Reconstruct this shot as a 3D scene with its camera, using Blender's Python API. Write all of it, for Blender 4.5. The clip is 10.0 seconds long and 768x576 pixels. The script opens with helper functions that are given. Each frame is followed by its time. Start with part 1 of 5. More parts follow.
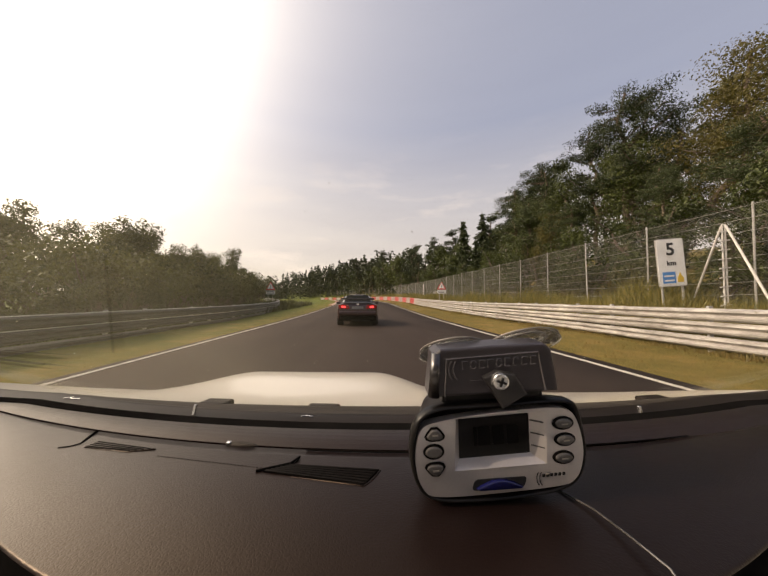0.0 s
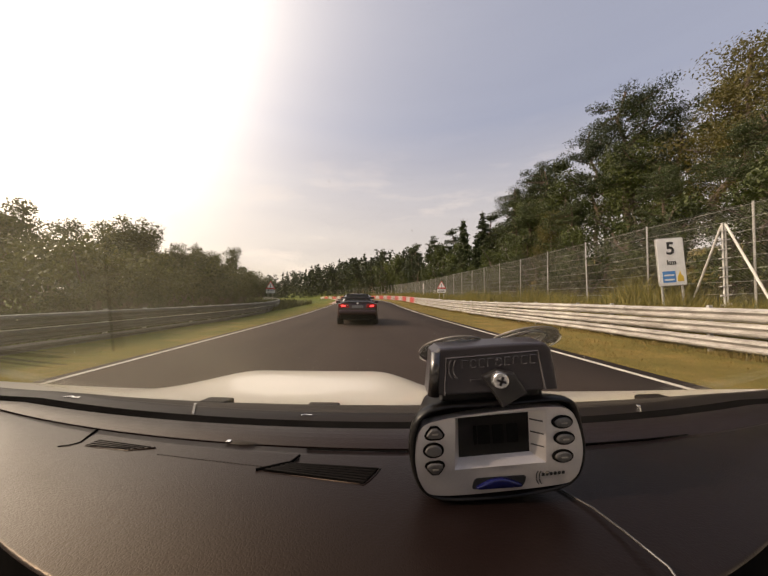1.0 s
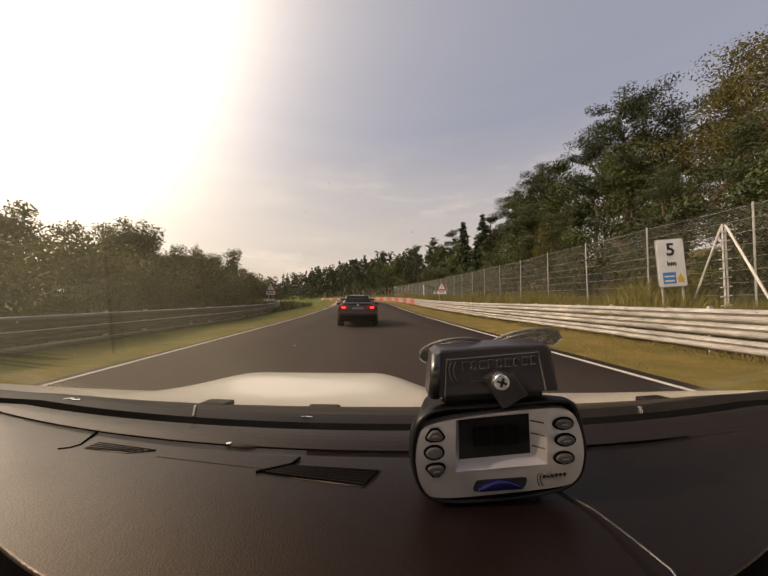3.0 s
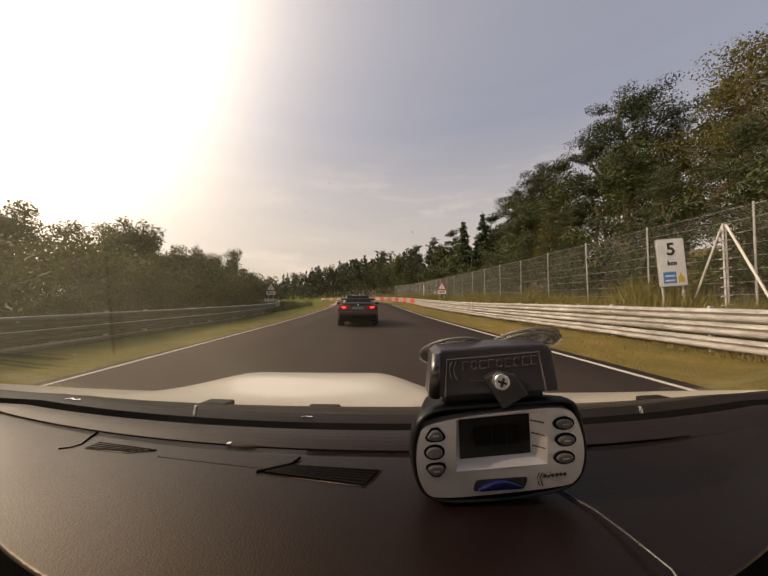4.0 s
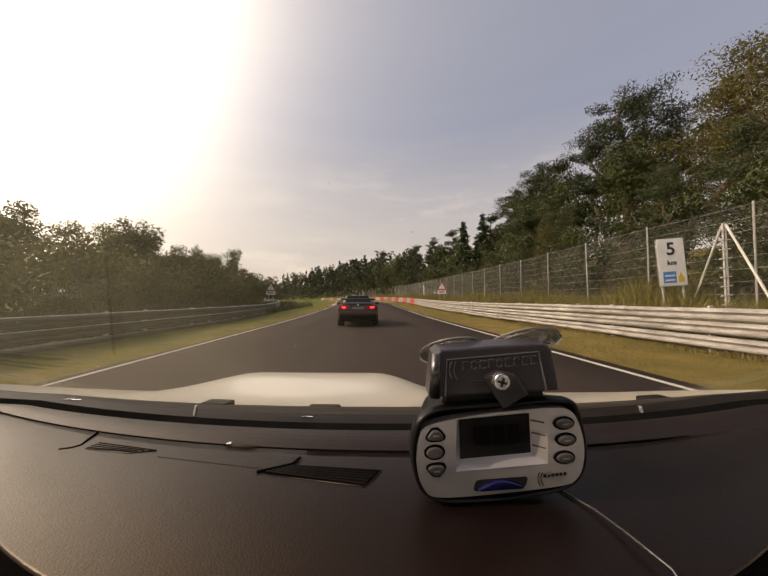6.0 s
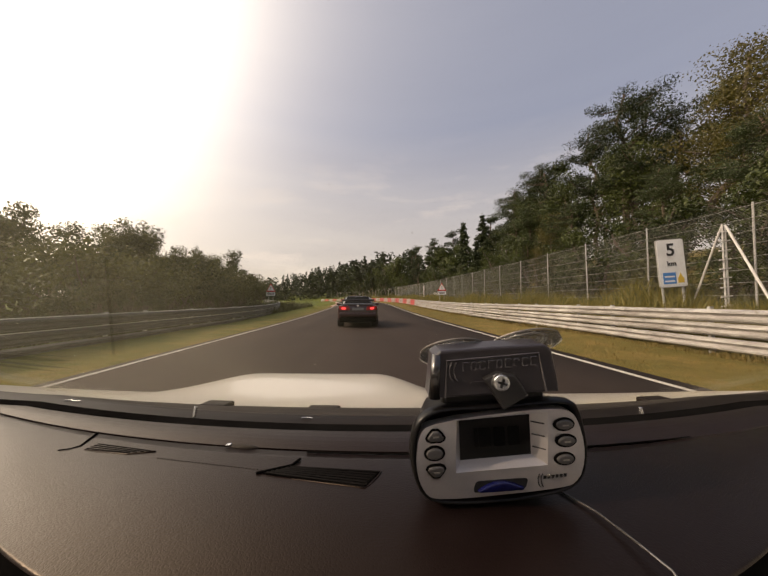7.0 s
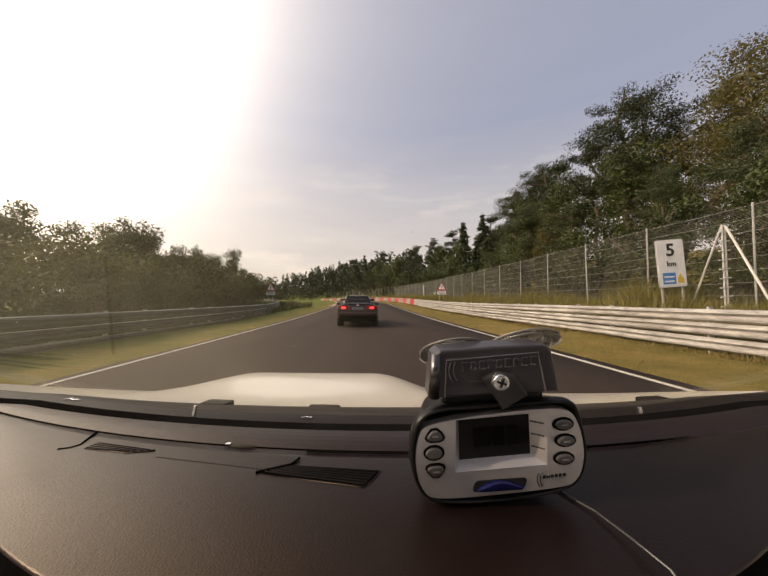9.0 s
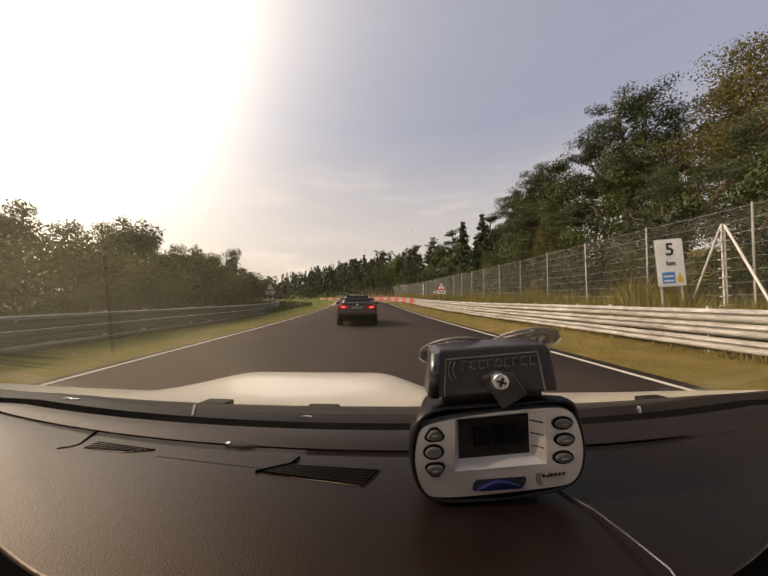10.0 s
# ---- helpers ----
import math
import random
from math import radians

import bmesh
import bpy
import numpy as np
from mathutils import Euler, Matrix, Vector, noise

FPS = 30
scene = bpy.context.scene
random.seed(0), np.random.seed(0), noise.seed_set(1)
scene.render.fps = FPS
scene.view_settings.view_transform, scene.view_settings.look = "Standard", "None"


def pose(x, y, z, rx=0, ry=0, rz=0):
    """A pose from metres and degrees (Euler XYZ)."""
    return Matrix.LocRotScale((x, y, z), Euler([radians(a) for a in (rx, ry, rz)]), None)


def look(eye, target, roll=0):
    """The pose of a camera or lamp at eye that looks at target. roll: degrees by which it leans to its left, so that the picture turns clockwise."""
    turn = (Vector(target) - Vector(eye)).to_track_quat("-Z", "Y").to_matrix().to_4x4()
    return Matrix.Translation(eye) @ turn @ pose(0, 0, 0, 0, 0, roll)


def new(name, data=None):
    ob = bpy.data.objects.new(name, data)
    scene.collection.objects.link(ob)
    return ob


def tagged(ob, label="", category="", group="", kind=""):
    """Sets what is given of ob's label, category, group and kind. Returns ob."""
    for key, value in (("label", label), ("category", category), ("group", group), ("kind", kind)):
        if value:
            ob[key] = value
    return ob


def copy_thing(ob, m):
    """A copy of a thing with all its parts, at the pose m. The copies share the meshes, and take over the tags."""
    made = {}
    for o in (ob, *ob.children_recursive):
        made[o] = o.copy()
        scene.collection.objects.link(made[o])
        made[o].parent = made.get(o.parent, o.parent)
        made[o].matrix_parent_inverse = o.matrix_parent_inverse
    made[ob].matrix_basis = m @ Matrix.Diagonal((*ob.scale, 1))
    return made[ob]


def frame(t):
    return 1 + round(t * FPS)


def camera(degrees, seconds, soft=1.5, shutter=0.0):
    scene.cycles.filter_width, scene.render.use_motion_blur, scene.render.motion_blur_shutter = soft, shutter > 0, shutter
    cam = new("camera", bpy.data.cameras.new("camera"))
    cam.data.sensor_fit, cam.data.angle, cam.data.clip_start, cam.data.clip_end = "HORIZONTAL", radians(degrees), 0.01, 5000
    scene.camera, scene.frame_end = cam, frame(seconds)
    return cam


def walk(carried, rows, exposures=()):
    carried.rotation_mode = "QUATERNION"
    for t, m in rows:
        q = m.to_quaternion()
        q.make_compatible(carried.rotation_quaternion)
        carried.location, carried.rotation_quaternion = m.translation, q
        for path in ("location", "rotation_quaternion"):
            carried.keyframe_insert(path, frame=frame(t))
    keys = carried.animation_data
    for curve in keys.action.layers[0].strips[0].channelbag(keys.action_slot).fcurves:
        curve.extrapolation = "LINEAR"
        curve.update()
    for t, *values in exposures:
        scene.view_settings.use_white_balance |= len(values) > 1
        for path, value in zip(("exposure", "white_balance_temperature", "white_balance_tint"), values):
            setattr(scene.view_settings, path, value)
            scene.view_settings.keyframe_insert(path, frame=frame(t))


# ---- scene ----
SHAKE = (  # seconds, pitch, yaw, roll in degrees
    (0.0, -0.021, -0.065, 0.153), (0.5, -0.036, -0.036, 0.158), (1.0, -0.211, -0.074, 0.194), (1.5, -0.222, -0.064, 0.062),
    (2.0, -0.148, -0.016, -0.036), (2.5, 0.102, -0.048, 0.117), (4.0, 0.061, 0.005, 0.06), (4.5, 0.444, -0.01, 0.175),
    (5.0, 0.13, -0.014, 0.006), (5.5, 0.0, 0.0, 0.0), (7.0, 0.242, -0.014, 0.013), (7.5, 0.252, -0.062, 0.193),
    (8.0, 0.198, -0.091, 0.18), (8.5, 0.104, -0.069, 0.091), (9.0, 0.148, -0.051, 0.134), (9.5, 0.105, -0.054, 0.083),
    (10.0, 0.021, -0.119, 0.14))
cam = camera(105.0, 10.0, soft=1.5)
walk(cam, [(t, pose(0, 0, 1.2, 92.28 + p, 0, -3.7 + w) @ pose(0, 0, 0, 0, 0, r)) for t, p, w, r in SHAKE],
     exposures=[(0.0, 0.18, 7330, 19), (1.0, 0.18, 7330, 19), (2.0, 0.08, 7400, 19), (2.5, 0.0, 7550, 19), (4.5, -0.07, 7600, 19), (5.5, -0.05, 7500, 19),
                (7.0, -0.05, 7330, 19), (7.5, 0.02, 7200, 19), (8.2, 0.1, 7150, 19), (8.6, 0.14, 7150, 19), (9.5, 0.08, 7380, 19), (10.0, 0.08, 7400, 19)])
CAR = pose(0, 0, 1.2, 2.28, 0, -3.7)          # the frame of the car that carries the camera

# ---- light ----
SUN_LEFT, SUN_UP = 97.0, 34.0                # degrees left of the road ahead, degrees above the horizon
HAZE_LEFT, HAZE_UP = 71.0, 35.0               # the middle of the bright veil of haze on that side
sun_dir = Vector((-math.sin(radians(SUN_LEFT)) * math.cos(radians(SUN_UP)),
                  math.cos(radians(SUN_LEFT)) * math.cos(radians(SUN_UP)), math.sin(radians(SUN_UP))))
haze_dir = Vector((-math.sin(radians(HAZE_LEFT)) * math.cos(radians(HAZE_UP)),
                   math.cos(radians(HAZE_LEFT)) * math.cos(radians(HAZE_UP)), math.sin(radians(HAZE_UP))))
sun = new("sun", bpy.data.lights.new("sun", "SUN"))
sun.data.energy, sun.data.angle, sun.data.color = 2.9, radians(0.8), (1.0, 0.86, 0.66)
sun.matrix_world = look(sun_dir * 50, (0, 0, 0))

world = bpy.data.worlds.new("sky")
scene.world = world
world.use_nodes = True


class Nodes:
    """Short hand for node trees."""

    def __init__(self, tree):
        self.tree = tree
        tree.nodes.clear()

    def add(self, kind, ins=None, **props):
        n = self.tree.nodes.new(kind)
        if "operation" in props:
            n.operation = props["operation"]
        if "use_clamp" in props:
            n.use_clamp = props["use_clamp"]
        if "data_type" in props:
            n.data_type, n.blend_type = props["data_type"], props["blend_type"]
        if "feature" in props:
            n.feature = props["feature"]
        for k, v in (ins or {}).items():
            self.put(n, k, v)
        return n

    def put(self, n, k, v):
        s = n.inputs[k]
        if isinstance(v, bpy.types.NodeSocket):
            self.tree.links.new(v, s)
        elif isinstance(v, bpy.types.Node):
            self.tree.links.new(v.outputs[0], s)
        else:
            s.default_value = v

    def math(self, op, a, b=0.0, clamp=False):
        return self.add("ShaderNodeMath", {0: a, 1: b}, operation=op, use_clamp=clamp).outputs[0]

    def mix(self, f, a, b, mode="MIX"):
        n = self.add("ShaderNodeMix", {0: f, 6: a, 7: b}, data_type="RGBA", blend_type=mode)
        return n.outputs[2]

    def ramp(self, f, *stops):
        n = self.add("ShaderNodeValToRGB", {0: f})
        els = n.color_ramp.elements
        while len(els) < len(stops):
            els.new(0.5)
        for e, (p, c) in zip(els, stops):
            e.position, e.color = p, c if len(c) == 4 else (*c, 1)
        return n.outputs[0]

    def noise(self, vec, scale, detail=4.0, rough=0.55):
        return self.add("ShaderNodeTexNoise", {"Vector": vec, "Scale": scale, "Detail": detail, "Roughness": rough}).outputs[0]


def make_sky():
    n = Nodes(world.node_tree)
    sky = n.add("ShaderNodeTexSky")
    sky.sky_type, sky.sun_disc, sky.sun_elevation, sky.sun_rotation = "NISHITA", False, radians(SUN_UP), radians(-SUN_LEFT)
    sky.air_density, sky.dust_density, sky.ozone_density, sky.altitude = 1.0, 3.0, 2.0, 600.0
    co = n.add("ShaderNodeTexCoord").outputs["Generated"]
    toward = n.add("ShaderNodeVectorMath", {0: co, 1: tuple(haze_dir)}, operation="DOT_PRODUCT").outputs["Value"]
    toward = n.math("MAXIMUM", toward, 0.0)
    near = n.math("MULTIPLY", n.math("POWER", toward, 11.0), 46.0)
    wide = n.math("MULTIPLY", n.math("POWER", toward, 2.0), 2.7)
    veil = n.math("MULTIPLY", n.math("POWER", toward, 6.0), 7.0)
    glow = n.math("ADD", n.math("ADD", near, veil), wide)
    up = n.add("ShaderNodeSeparateXYZ", {0: co}).outputs[2]
    # milky haze, a low bank of cloud and a few torn wisps
    flat = n.add("ShaderNodeMapping", {"Vector": co, "Scale": (1.6, 1.6, 7.0)}).outputs[0]
    wisp = n.noise(flat, 2.3, 7.0, 0.62)
    wisp = n.ramp(wisp, (0.54, (0, 0, 0)), (0.68, (1, 1, 1)))
    low = n.ramp(up, (0.0, (1, 1, 1)), (0.5, (0, 0, 0)))
    milky = n.mix(0.72, sky.outputs[0], (3.2, 3.7, 4.75, 1))
    base = n.mix(n.math("MULTIPLY", low, 0.9), milky, (6.15, 5.85, 5.0, 1))
    lit = n.mix(1.0, base, n.mix(1.0, n.add("ShaderNodeCombineXYZ", {0: glow, 1: glow, 2: glow}).outputs[0], (1.0, 0.935, 0.75, 1), "MULTIPLY"), "ADD")
    band = n.noise(n.add("ShaderNodeMapping", {"Vector": co, "Scale": (1.0, 1.0, 9.0)}).outputs[0], 1.6, 6.0, 0.6)
    band = n.ramp(band, (0.34, (0.93, 0.93, 0.945)), (0.66, (1.04, 1.035, 1.02)))
    lit = n.mix(n.ramp(up, (0.12, (1, 1, 1)), (0.6, (0.25, 0.25, 0.25))), lit, n.mix(1.0, lit, band, "MULTIPLY"))
    edge_noise = n.math("ADD", up, n.math("MULTIPLY", n.math("SUBTRACT", n.noise(flat, 1.7, 6.0, 0.6), 0.5), 0.2))
    bank = n.ramp(edge_noise, (0.05, (1, 1, 1)), (0.13, (0, 0, 0)))
    lit = n.mix(n.math("MULTIPLY", bank, 0.7), lit, (5.2, 4.95, 4.35, 1))
    lit = n.mix(n.math("MULTIPLY", n.math("MULTIPLY", wisp, low), 0.6), lit, (8.2, 7.7, 6.9, 1))
    back = n.add("ShaderNodeBackground", {"Color": lit, "Strength": 0.118})
    n.add("ShaderNodeOutputWorld", {"Surface": back.outputs[0]})


make_sky()

# ---- materials ----


def material(name, low, high, rough=0.6, metal=0.0, scale=6.0, fine=60.0, bump=0.2, depth=0.01, worn=None, coat=0.0, spec=0.5, per="", stretch=(1, 1, 1), rough_vary=0.15):
    """A surface whose colour wanders between low and high at two scales, with fine relief; worn: a colour of stains."""
    m = bpy.data.materials.new(name)
    m.use_nodes = True
    n = Nodes(m.node_tree)
    co = n.add("ShaderNodeTexCoord").outputs["Object"]
    co = n.add("ShaderNodeMapping", {"Vector": co, "Scale": stretch}).outputs[0]
    if per == "object":
        co = n.add("ShaderNodeVectorMath", {0: co, 1: n.add("ShaderNodeVectorMath", {0: n.add("ShaderNodeObjectInfo").outputs["Random"], 1: (37.0, 53.0, 71.0)}, operation="MULTIPLY").outputs[0]}).outputs[0]
    a, b = n.noise(co, scale), n.noise(co, fine, 3.0)
    f = n.math("ADD", n.math("MULTIPLY", a, 0.65), n.math("MULTIPLY", b, 0.35))
    if per == "island":
        f = n.math("ADD", n.math("MULTIPLY", f, 0.5), n.math("MULTIPLY", n.add("ShaderNodeNewGeometry").outputs["Random Per Island"], 0.5))
    col = n.ramp(f, (0.3, low), (0.7, high))
    if worn:
        stain = n.ramp(n.noise(co, scale * 0.45, 7.0, 0.7), (0.52, (0, 0, 0)), (0.72, (1, 1, 1)))
        col = n.mix(n.math("MULTIPLY", stain, 0.75), col, (*worn, 1))
    bs = n.add("ShaderNodeBsdfPrincipled", {"Base Color": col, "Metallic": metal, "Coat Weight": coat, "Coat Roughness": 0.06, "Specular IOR Level": spec,
               "Roughness": n.math("ADD", rough - rough_vary / 2, n.math("MULTIPLY", a, rough_vary), True)})
    if bump:
        bs_n = n.add("ShaderNodeBump", {"Height": b, "Strength": bump, "Distance": depth})
        n.put(bs, "Normal", bs_n.outputs[0])
    n.add("ShaderNodeOutputMaterial", {"Surface": bs.outputs[0]})
    return m


def leaf_material(name, low, high, through_it=0.35):
    m = bpy.data.materials.new(name)
    m.use_nodes = True
    n = Nodes(m.node_tree)
    isl = n.add("ShaderNodeNewGeometry").outputs["Random Per Island"]
    ran = n.add("ShaderNodeObjectInfo").outputs["Random"]
    co = n.add("ShaderNodeTexCoord").outputs["Object"]
    f = n.math("ADD", n.math("ADD", n.math("MULTIPLY", isl, 0.4), n.math("MULTIPLY", ran, 0.3)), n.math("MULTIPLY", n.noise(co, 0.6), 0.4))
    col = n.ramp(f, (0.2, low), (0.9, high))
    d = n.add("ShaderNodeBsdfPrincipled", {"Base Color": col, "Roughness": 0.55, "Specular IOR Level": 0.3})
    t = n.add("ShaderNodeBsdfTranslucent", {"Color": n.mix(1.0, col, (1.2, 1.25, 0.6, 1), "MULTIPLY")})
    s = n.add("ShaderNodeMixShader", {0: through_it, 1: d.outputs[0], 2: t.outputs[0]})
    n.add("ShaderNodeOutputMaterial", {"Surface": s.outputs[0]})
    return m


def ground_material():
    m = bpy.data.materials.new("grass_ground")
    m.use_nodes = True
    n = Nodes(m.node_tree)
    co = n.add("ShaderNodeTexCoord").outputs["Object"]
    big, mid, fine = n.noise(co, 0.09, 5.0), n.noise(co, 0.9, 6.0, 0.65), n.noise(co, 26.0, 4.0, 0.7)
    f = n.math("ADD", n.math("ADD", n.math("MULTIPLY", big, 0.35), n.math("MULTIPLY", mid, 0.4)), n.math("MULTIPLY", fine, 0.25))
    col = n.ramp(f, (0.36, (0.06, 0.062, 0.013)), (0.5, (0.135, 0.105, 0.028)), (0.62, (0.24, 0.15, 0.056)))
    green = n.ramp(f, (0.34, (0.036, 0.056, 0.008)), (0.5, (0.078, 0.096, 0.015)), (0.66, (0.14, 0.14, 0.032)))
    across = n.math("ADD", n.add("ShaderNodeSeparateXYZ", {0: co}).outputs[0], n.math("MULTIPLY", mid, 3.0))
    col = n.mix(n.ramp(n.math("MULTIPLY", n.math("ADD", across, 20.0), 0.05), (0.68, (1, 1, 1)), (0.85, (0, 0, 0))), col, green)
    bs = n.add("ShaderNodeBsdfPrincipled", {"Base Color": col, "Roughness": 0.9, "Specular IOR Level": 0.15})
    n.put(bs, "Normal", n.add("ShaderNodeBump", {"Height": fine, "Strength": 0.7, "Distance": 0.05}).outputs[0])
    n.add("ShaderNodeOutputMaterial", {"Surface": bs.outputs[0]})
    return m


def asphalt_material():
    m = bpy.data.materials.new("asphalt")
    m.use_nodes = True
    n = Nodes(m.node_tree)
    co = n.add("ShaderNodeTexCoord").outputs["Object"]
    along = n.add("ShaderNodeMapping", {"Vector": co, "Scale": (1.0, 0.04, 1.0)}).outputs[0]
    streak = n.noise(along, 1.1, 5.0, 0.6)
    patch = n.noise(co, 0.25, 4.0)
    grit = n.noise(co, 90.0, 2.0, 0.8)
    f = n.math("ADD", n.math("ADD", n.math("MULTIPLY", streak, 0.4), n.math("MULTIPLY", patch, 0.3)), n.math("MULTIPLY", grit, 0.3))
    col = n.ramp(f, (0.33, (0.0222, 0.0162, 0.0134)), (0.67, (0.0455, 0.0334, 0.0275)))
    bs = n.add("ShaderNodeBsdfPrincipled", {"Base Color": col, "Roughness": n.math("ADD", 0.7, n.math("MULTIPLY", grit, 0.25)), "Specular IOR Level": 0.1})
    n.put(bs, "Normal", n.add("ShaderNodeBump", {"Height": grit, "Strength": 0.5, "Distance": 0.004}).outputs[0])
    n.add("ShaderNodeOutputMaterial", {"Surface": bs.outputs[0]})
    return m


def glass_material(name, tint=(1, 1, 1, 1), dusty=0.0, clear=1.0, milky=0.0):
    """Thin clear glass; dusty: a film of dust that the light catches, thickened to the left to paint in the sun's
    glare.
    """
    m = bpy.data.materials.new(name)
    m.use_nodes = True
    n = Nodes(m.node_tree)
    fr = n.add("ShaderNodeFresnel", {"IOR": 1.3})
    tr = n.add("ShaderNodeBsdfTransparent", {"Color": tint})
    gl = n.add("ShaderNodeBsdfGlossy", {"Roughness": 0.03})
    s = n.add("ShaderNodeMixShader", {0: n.math("MULTIPLY", fr.outputs[0], clear), 1: tr.outputs[0], 2: gl.outputs[0]}).outputs[0]
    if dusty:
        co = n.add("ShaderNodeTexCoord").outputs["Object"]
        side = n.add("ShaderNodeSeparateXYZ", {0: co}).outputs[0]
        # the left-to-right fade puts the glare into the dust's density
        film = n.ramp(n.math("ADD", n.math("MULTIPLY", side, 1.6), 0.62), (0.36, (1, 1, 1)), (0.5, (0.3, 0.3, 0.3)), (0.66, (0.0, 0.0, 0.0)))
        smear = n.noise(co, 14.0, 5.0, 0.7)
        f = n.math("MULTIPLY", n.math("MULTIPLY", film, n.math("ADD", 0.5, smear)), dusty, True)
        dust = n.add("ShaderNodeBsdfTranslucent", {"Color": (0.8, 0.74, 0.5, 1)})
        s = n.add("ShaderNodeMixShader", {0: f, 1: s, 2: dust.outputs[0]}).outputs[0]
    if milky:
        haze = n.add("ShaderNodeBsdfDiffuse", {"Color": (0.5, 0.48, 0.44, 1)})
        s = n.add("ShaderNodeMixShader", {0: milky, 1: s, 2: haze.outputs[0]}).outputs[0]
    n.add("ShaderNodeOutputMaterial", {"Surface": s})
    return m


def lamp_material(name, colour, strength):
    m = bpy.data.materials.new(name)
    m.use_nodes = True
    n = Nodes(m.node_tree)
    bs = n.add("ShaderNodeBsdfPrincipled", {"Base Color": (*colour, 1), "Roughness": 0.15, "Emission Color": (*colour, 1), "Emission Strength": strength, "Coat Weight": 0.5})
    n.add("ShaderNodeOutputMaterial", {"Surface": bs.outputs[0]})
    return m


def dash_material(name, low, high, rough):
    """Grained soft plastic: leathery cells with fine creases."""
    m = bpy.data.materials.new(name)
    m.use_nodes = True
    n = Nodes(m.node_tree)
    co = n.add("ShaderNodeTexCoord").outputs["Object"]
    warp = n.add("ShaderNodeVectorMath", {0: co, 1: n.add("ShaderNodeVectorMath", {0: n.add("ShaderNodeTexNoise", {"Vector": co, "Scale": 240.0}).outputs["Color"], 1: (0.0025, 0.0025, 0.0025)}, operation="MULTIPLY").outputs[0]}).outputs[0]
    cell = n.add("ShaderNodeTexVoronoi", {"Vector": warp, "Scale": 430.0}, feature="DISTANCE_TO_EDGE").outputs["Distance"]
    crease = n.ramp(cell, (0.0, (0, 0, 0)), (0.25, (1, 1, 1)))
    dirt = n.noise(co, 7.0, 6.0, 0.65)
    smudge = n.ramp(n.noise(co, 16.0, 5.0, 0.7), (0.42, (0, 0, 0)), (0.68, (1, 1, 1)))
    col = n.ramp(dirt, (0.3, low), (0.75, high))
    bs = n.add("ShaderNodeBsdfPrincipled", {"Base Color": col, "Roughness": n.math("ADD", rough, n.math("ADD", n.math("MULTIPLY", dirt, 0.12), n.math("MULTIPLY", smudge, 0.03))), "Specular IOR Level": 0.25, "Specular Tint": (1.0, 0.73, 0.48, 1)})
    n.put(bs, "Normal", n.add("ShaderNodeBump", {"Height": n.math("ADD", crease, n.math("MULTIPLY", n.noise(co, 90.0, 3.0, 0.6), 2.2)), "Strength": 0.24, "Distance": 0.0003}).outputs[0])
    n.add("ShaderNodeOutputMaterial", {"Surface": bs.outputs[0]})
    return m


GROUND, ASPHALT = ground_material(), asphalt_material()
LINE = material("road_paint", (0.3, 0.28, 0.245), (0.5, 0.475, 0.42), 0.6, scale=3.0, fine=40.0, worn=(0.2, 0.18, 0.16))
RAIL_WHITE = material("weathered_white_paint", (0.13, 0.117, 0.105), (0.46, 0.437, 0.405), 0.5, scale=2.4, fine=22.0, bump=0.15, worn=(0.09, 0.07, 0.055), per="object", stretch=(1, 0.7, 2.6))
RAIL_GREY = material("galvanised_steel", (0.04, 0.04, 0.034), (0.1, 0.1, 0.086), 0.5, 0.2, scale=2.0, fine=30.0, bump=0.1, worn=(0.05, 0.05, 0.036), per="object")
RAIL_HIGHLIGHT = material("steel_edge_highlight", (0.45, 0.45, 0.42), (0.65, 0.64, 0.6), 0.45, 0.2, scale=2.0, fine=30.0, bump=0)
RAIL_RED = material("faded_red_paint", (0.3, 0.022, 0.02), (0.44, 0.05, 0.04), 0.45, scale=2.2, fine=24.0, bump=0.1, worn=(0.3, 0.05, 0.04), per="object")
POST = material("steel_post", (0.26, 0.25, 0.235), (0.44, 0.43, 0.405), 0.5, 0.35, scale=4.0, fine=50.0, bump=0.1)
WIRE = material("fence_wire", (0.27, 0.26, 0.24), (0.4, 0.385, 0.36), 0.5, 0.3, bump=0)
MESHWIRE = material("woven_fence_wire", (0.13, 0.125, 0.11), (0.2, 0.19, 0.17), 0.6, 0.1, bump=0)
WOODPOST = material("pale_brace_paint", (0.38, 0.365, 0.34), (0.56, 0.54, 0.51), 0.6, scale=5.0, worn=(0.35, 0.3, 0.25))
BARK = material("bark", (0.05, 0.038, 0.028), (0.14, 0.105, 0.08), 0.9, scale=3.0, fine=30.0, bump=0.8, depth=0.03, stretch=(1, 1, 0.25))
BARK_PINE = material("red_pine_bark", (0.06, 0.042, 0.03), (0.15, 0.105, 0.075), 0.9, scale=3.0, fine=30.0, bump=0.8, depth=0.03, stretch=(1, 1, 0.25))
LEAF = leaf_material("broad_leaves", (0.009, 0.016, 0.0035), (0.074, 0.09, 0.018), 0.17)
LEAF_PALE = leaf_material("willow_leaves", (0.022, 0.026, 0.009), (0.115, 0.115, 0.045), 0.22)
LEAF_RUST = leaf_material("rusty_leaves", (0.045, 0.045, 0.012), (0.14, 0.115, 0.035))
NEEDLE = leaf_material("needles", (0.009, 0.016, 0.006), (0.054, 0.07, 0.021), 0.13)
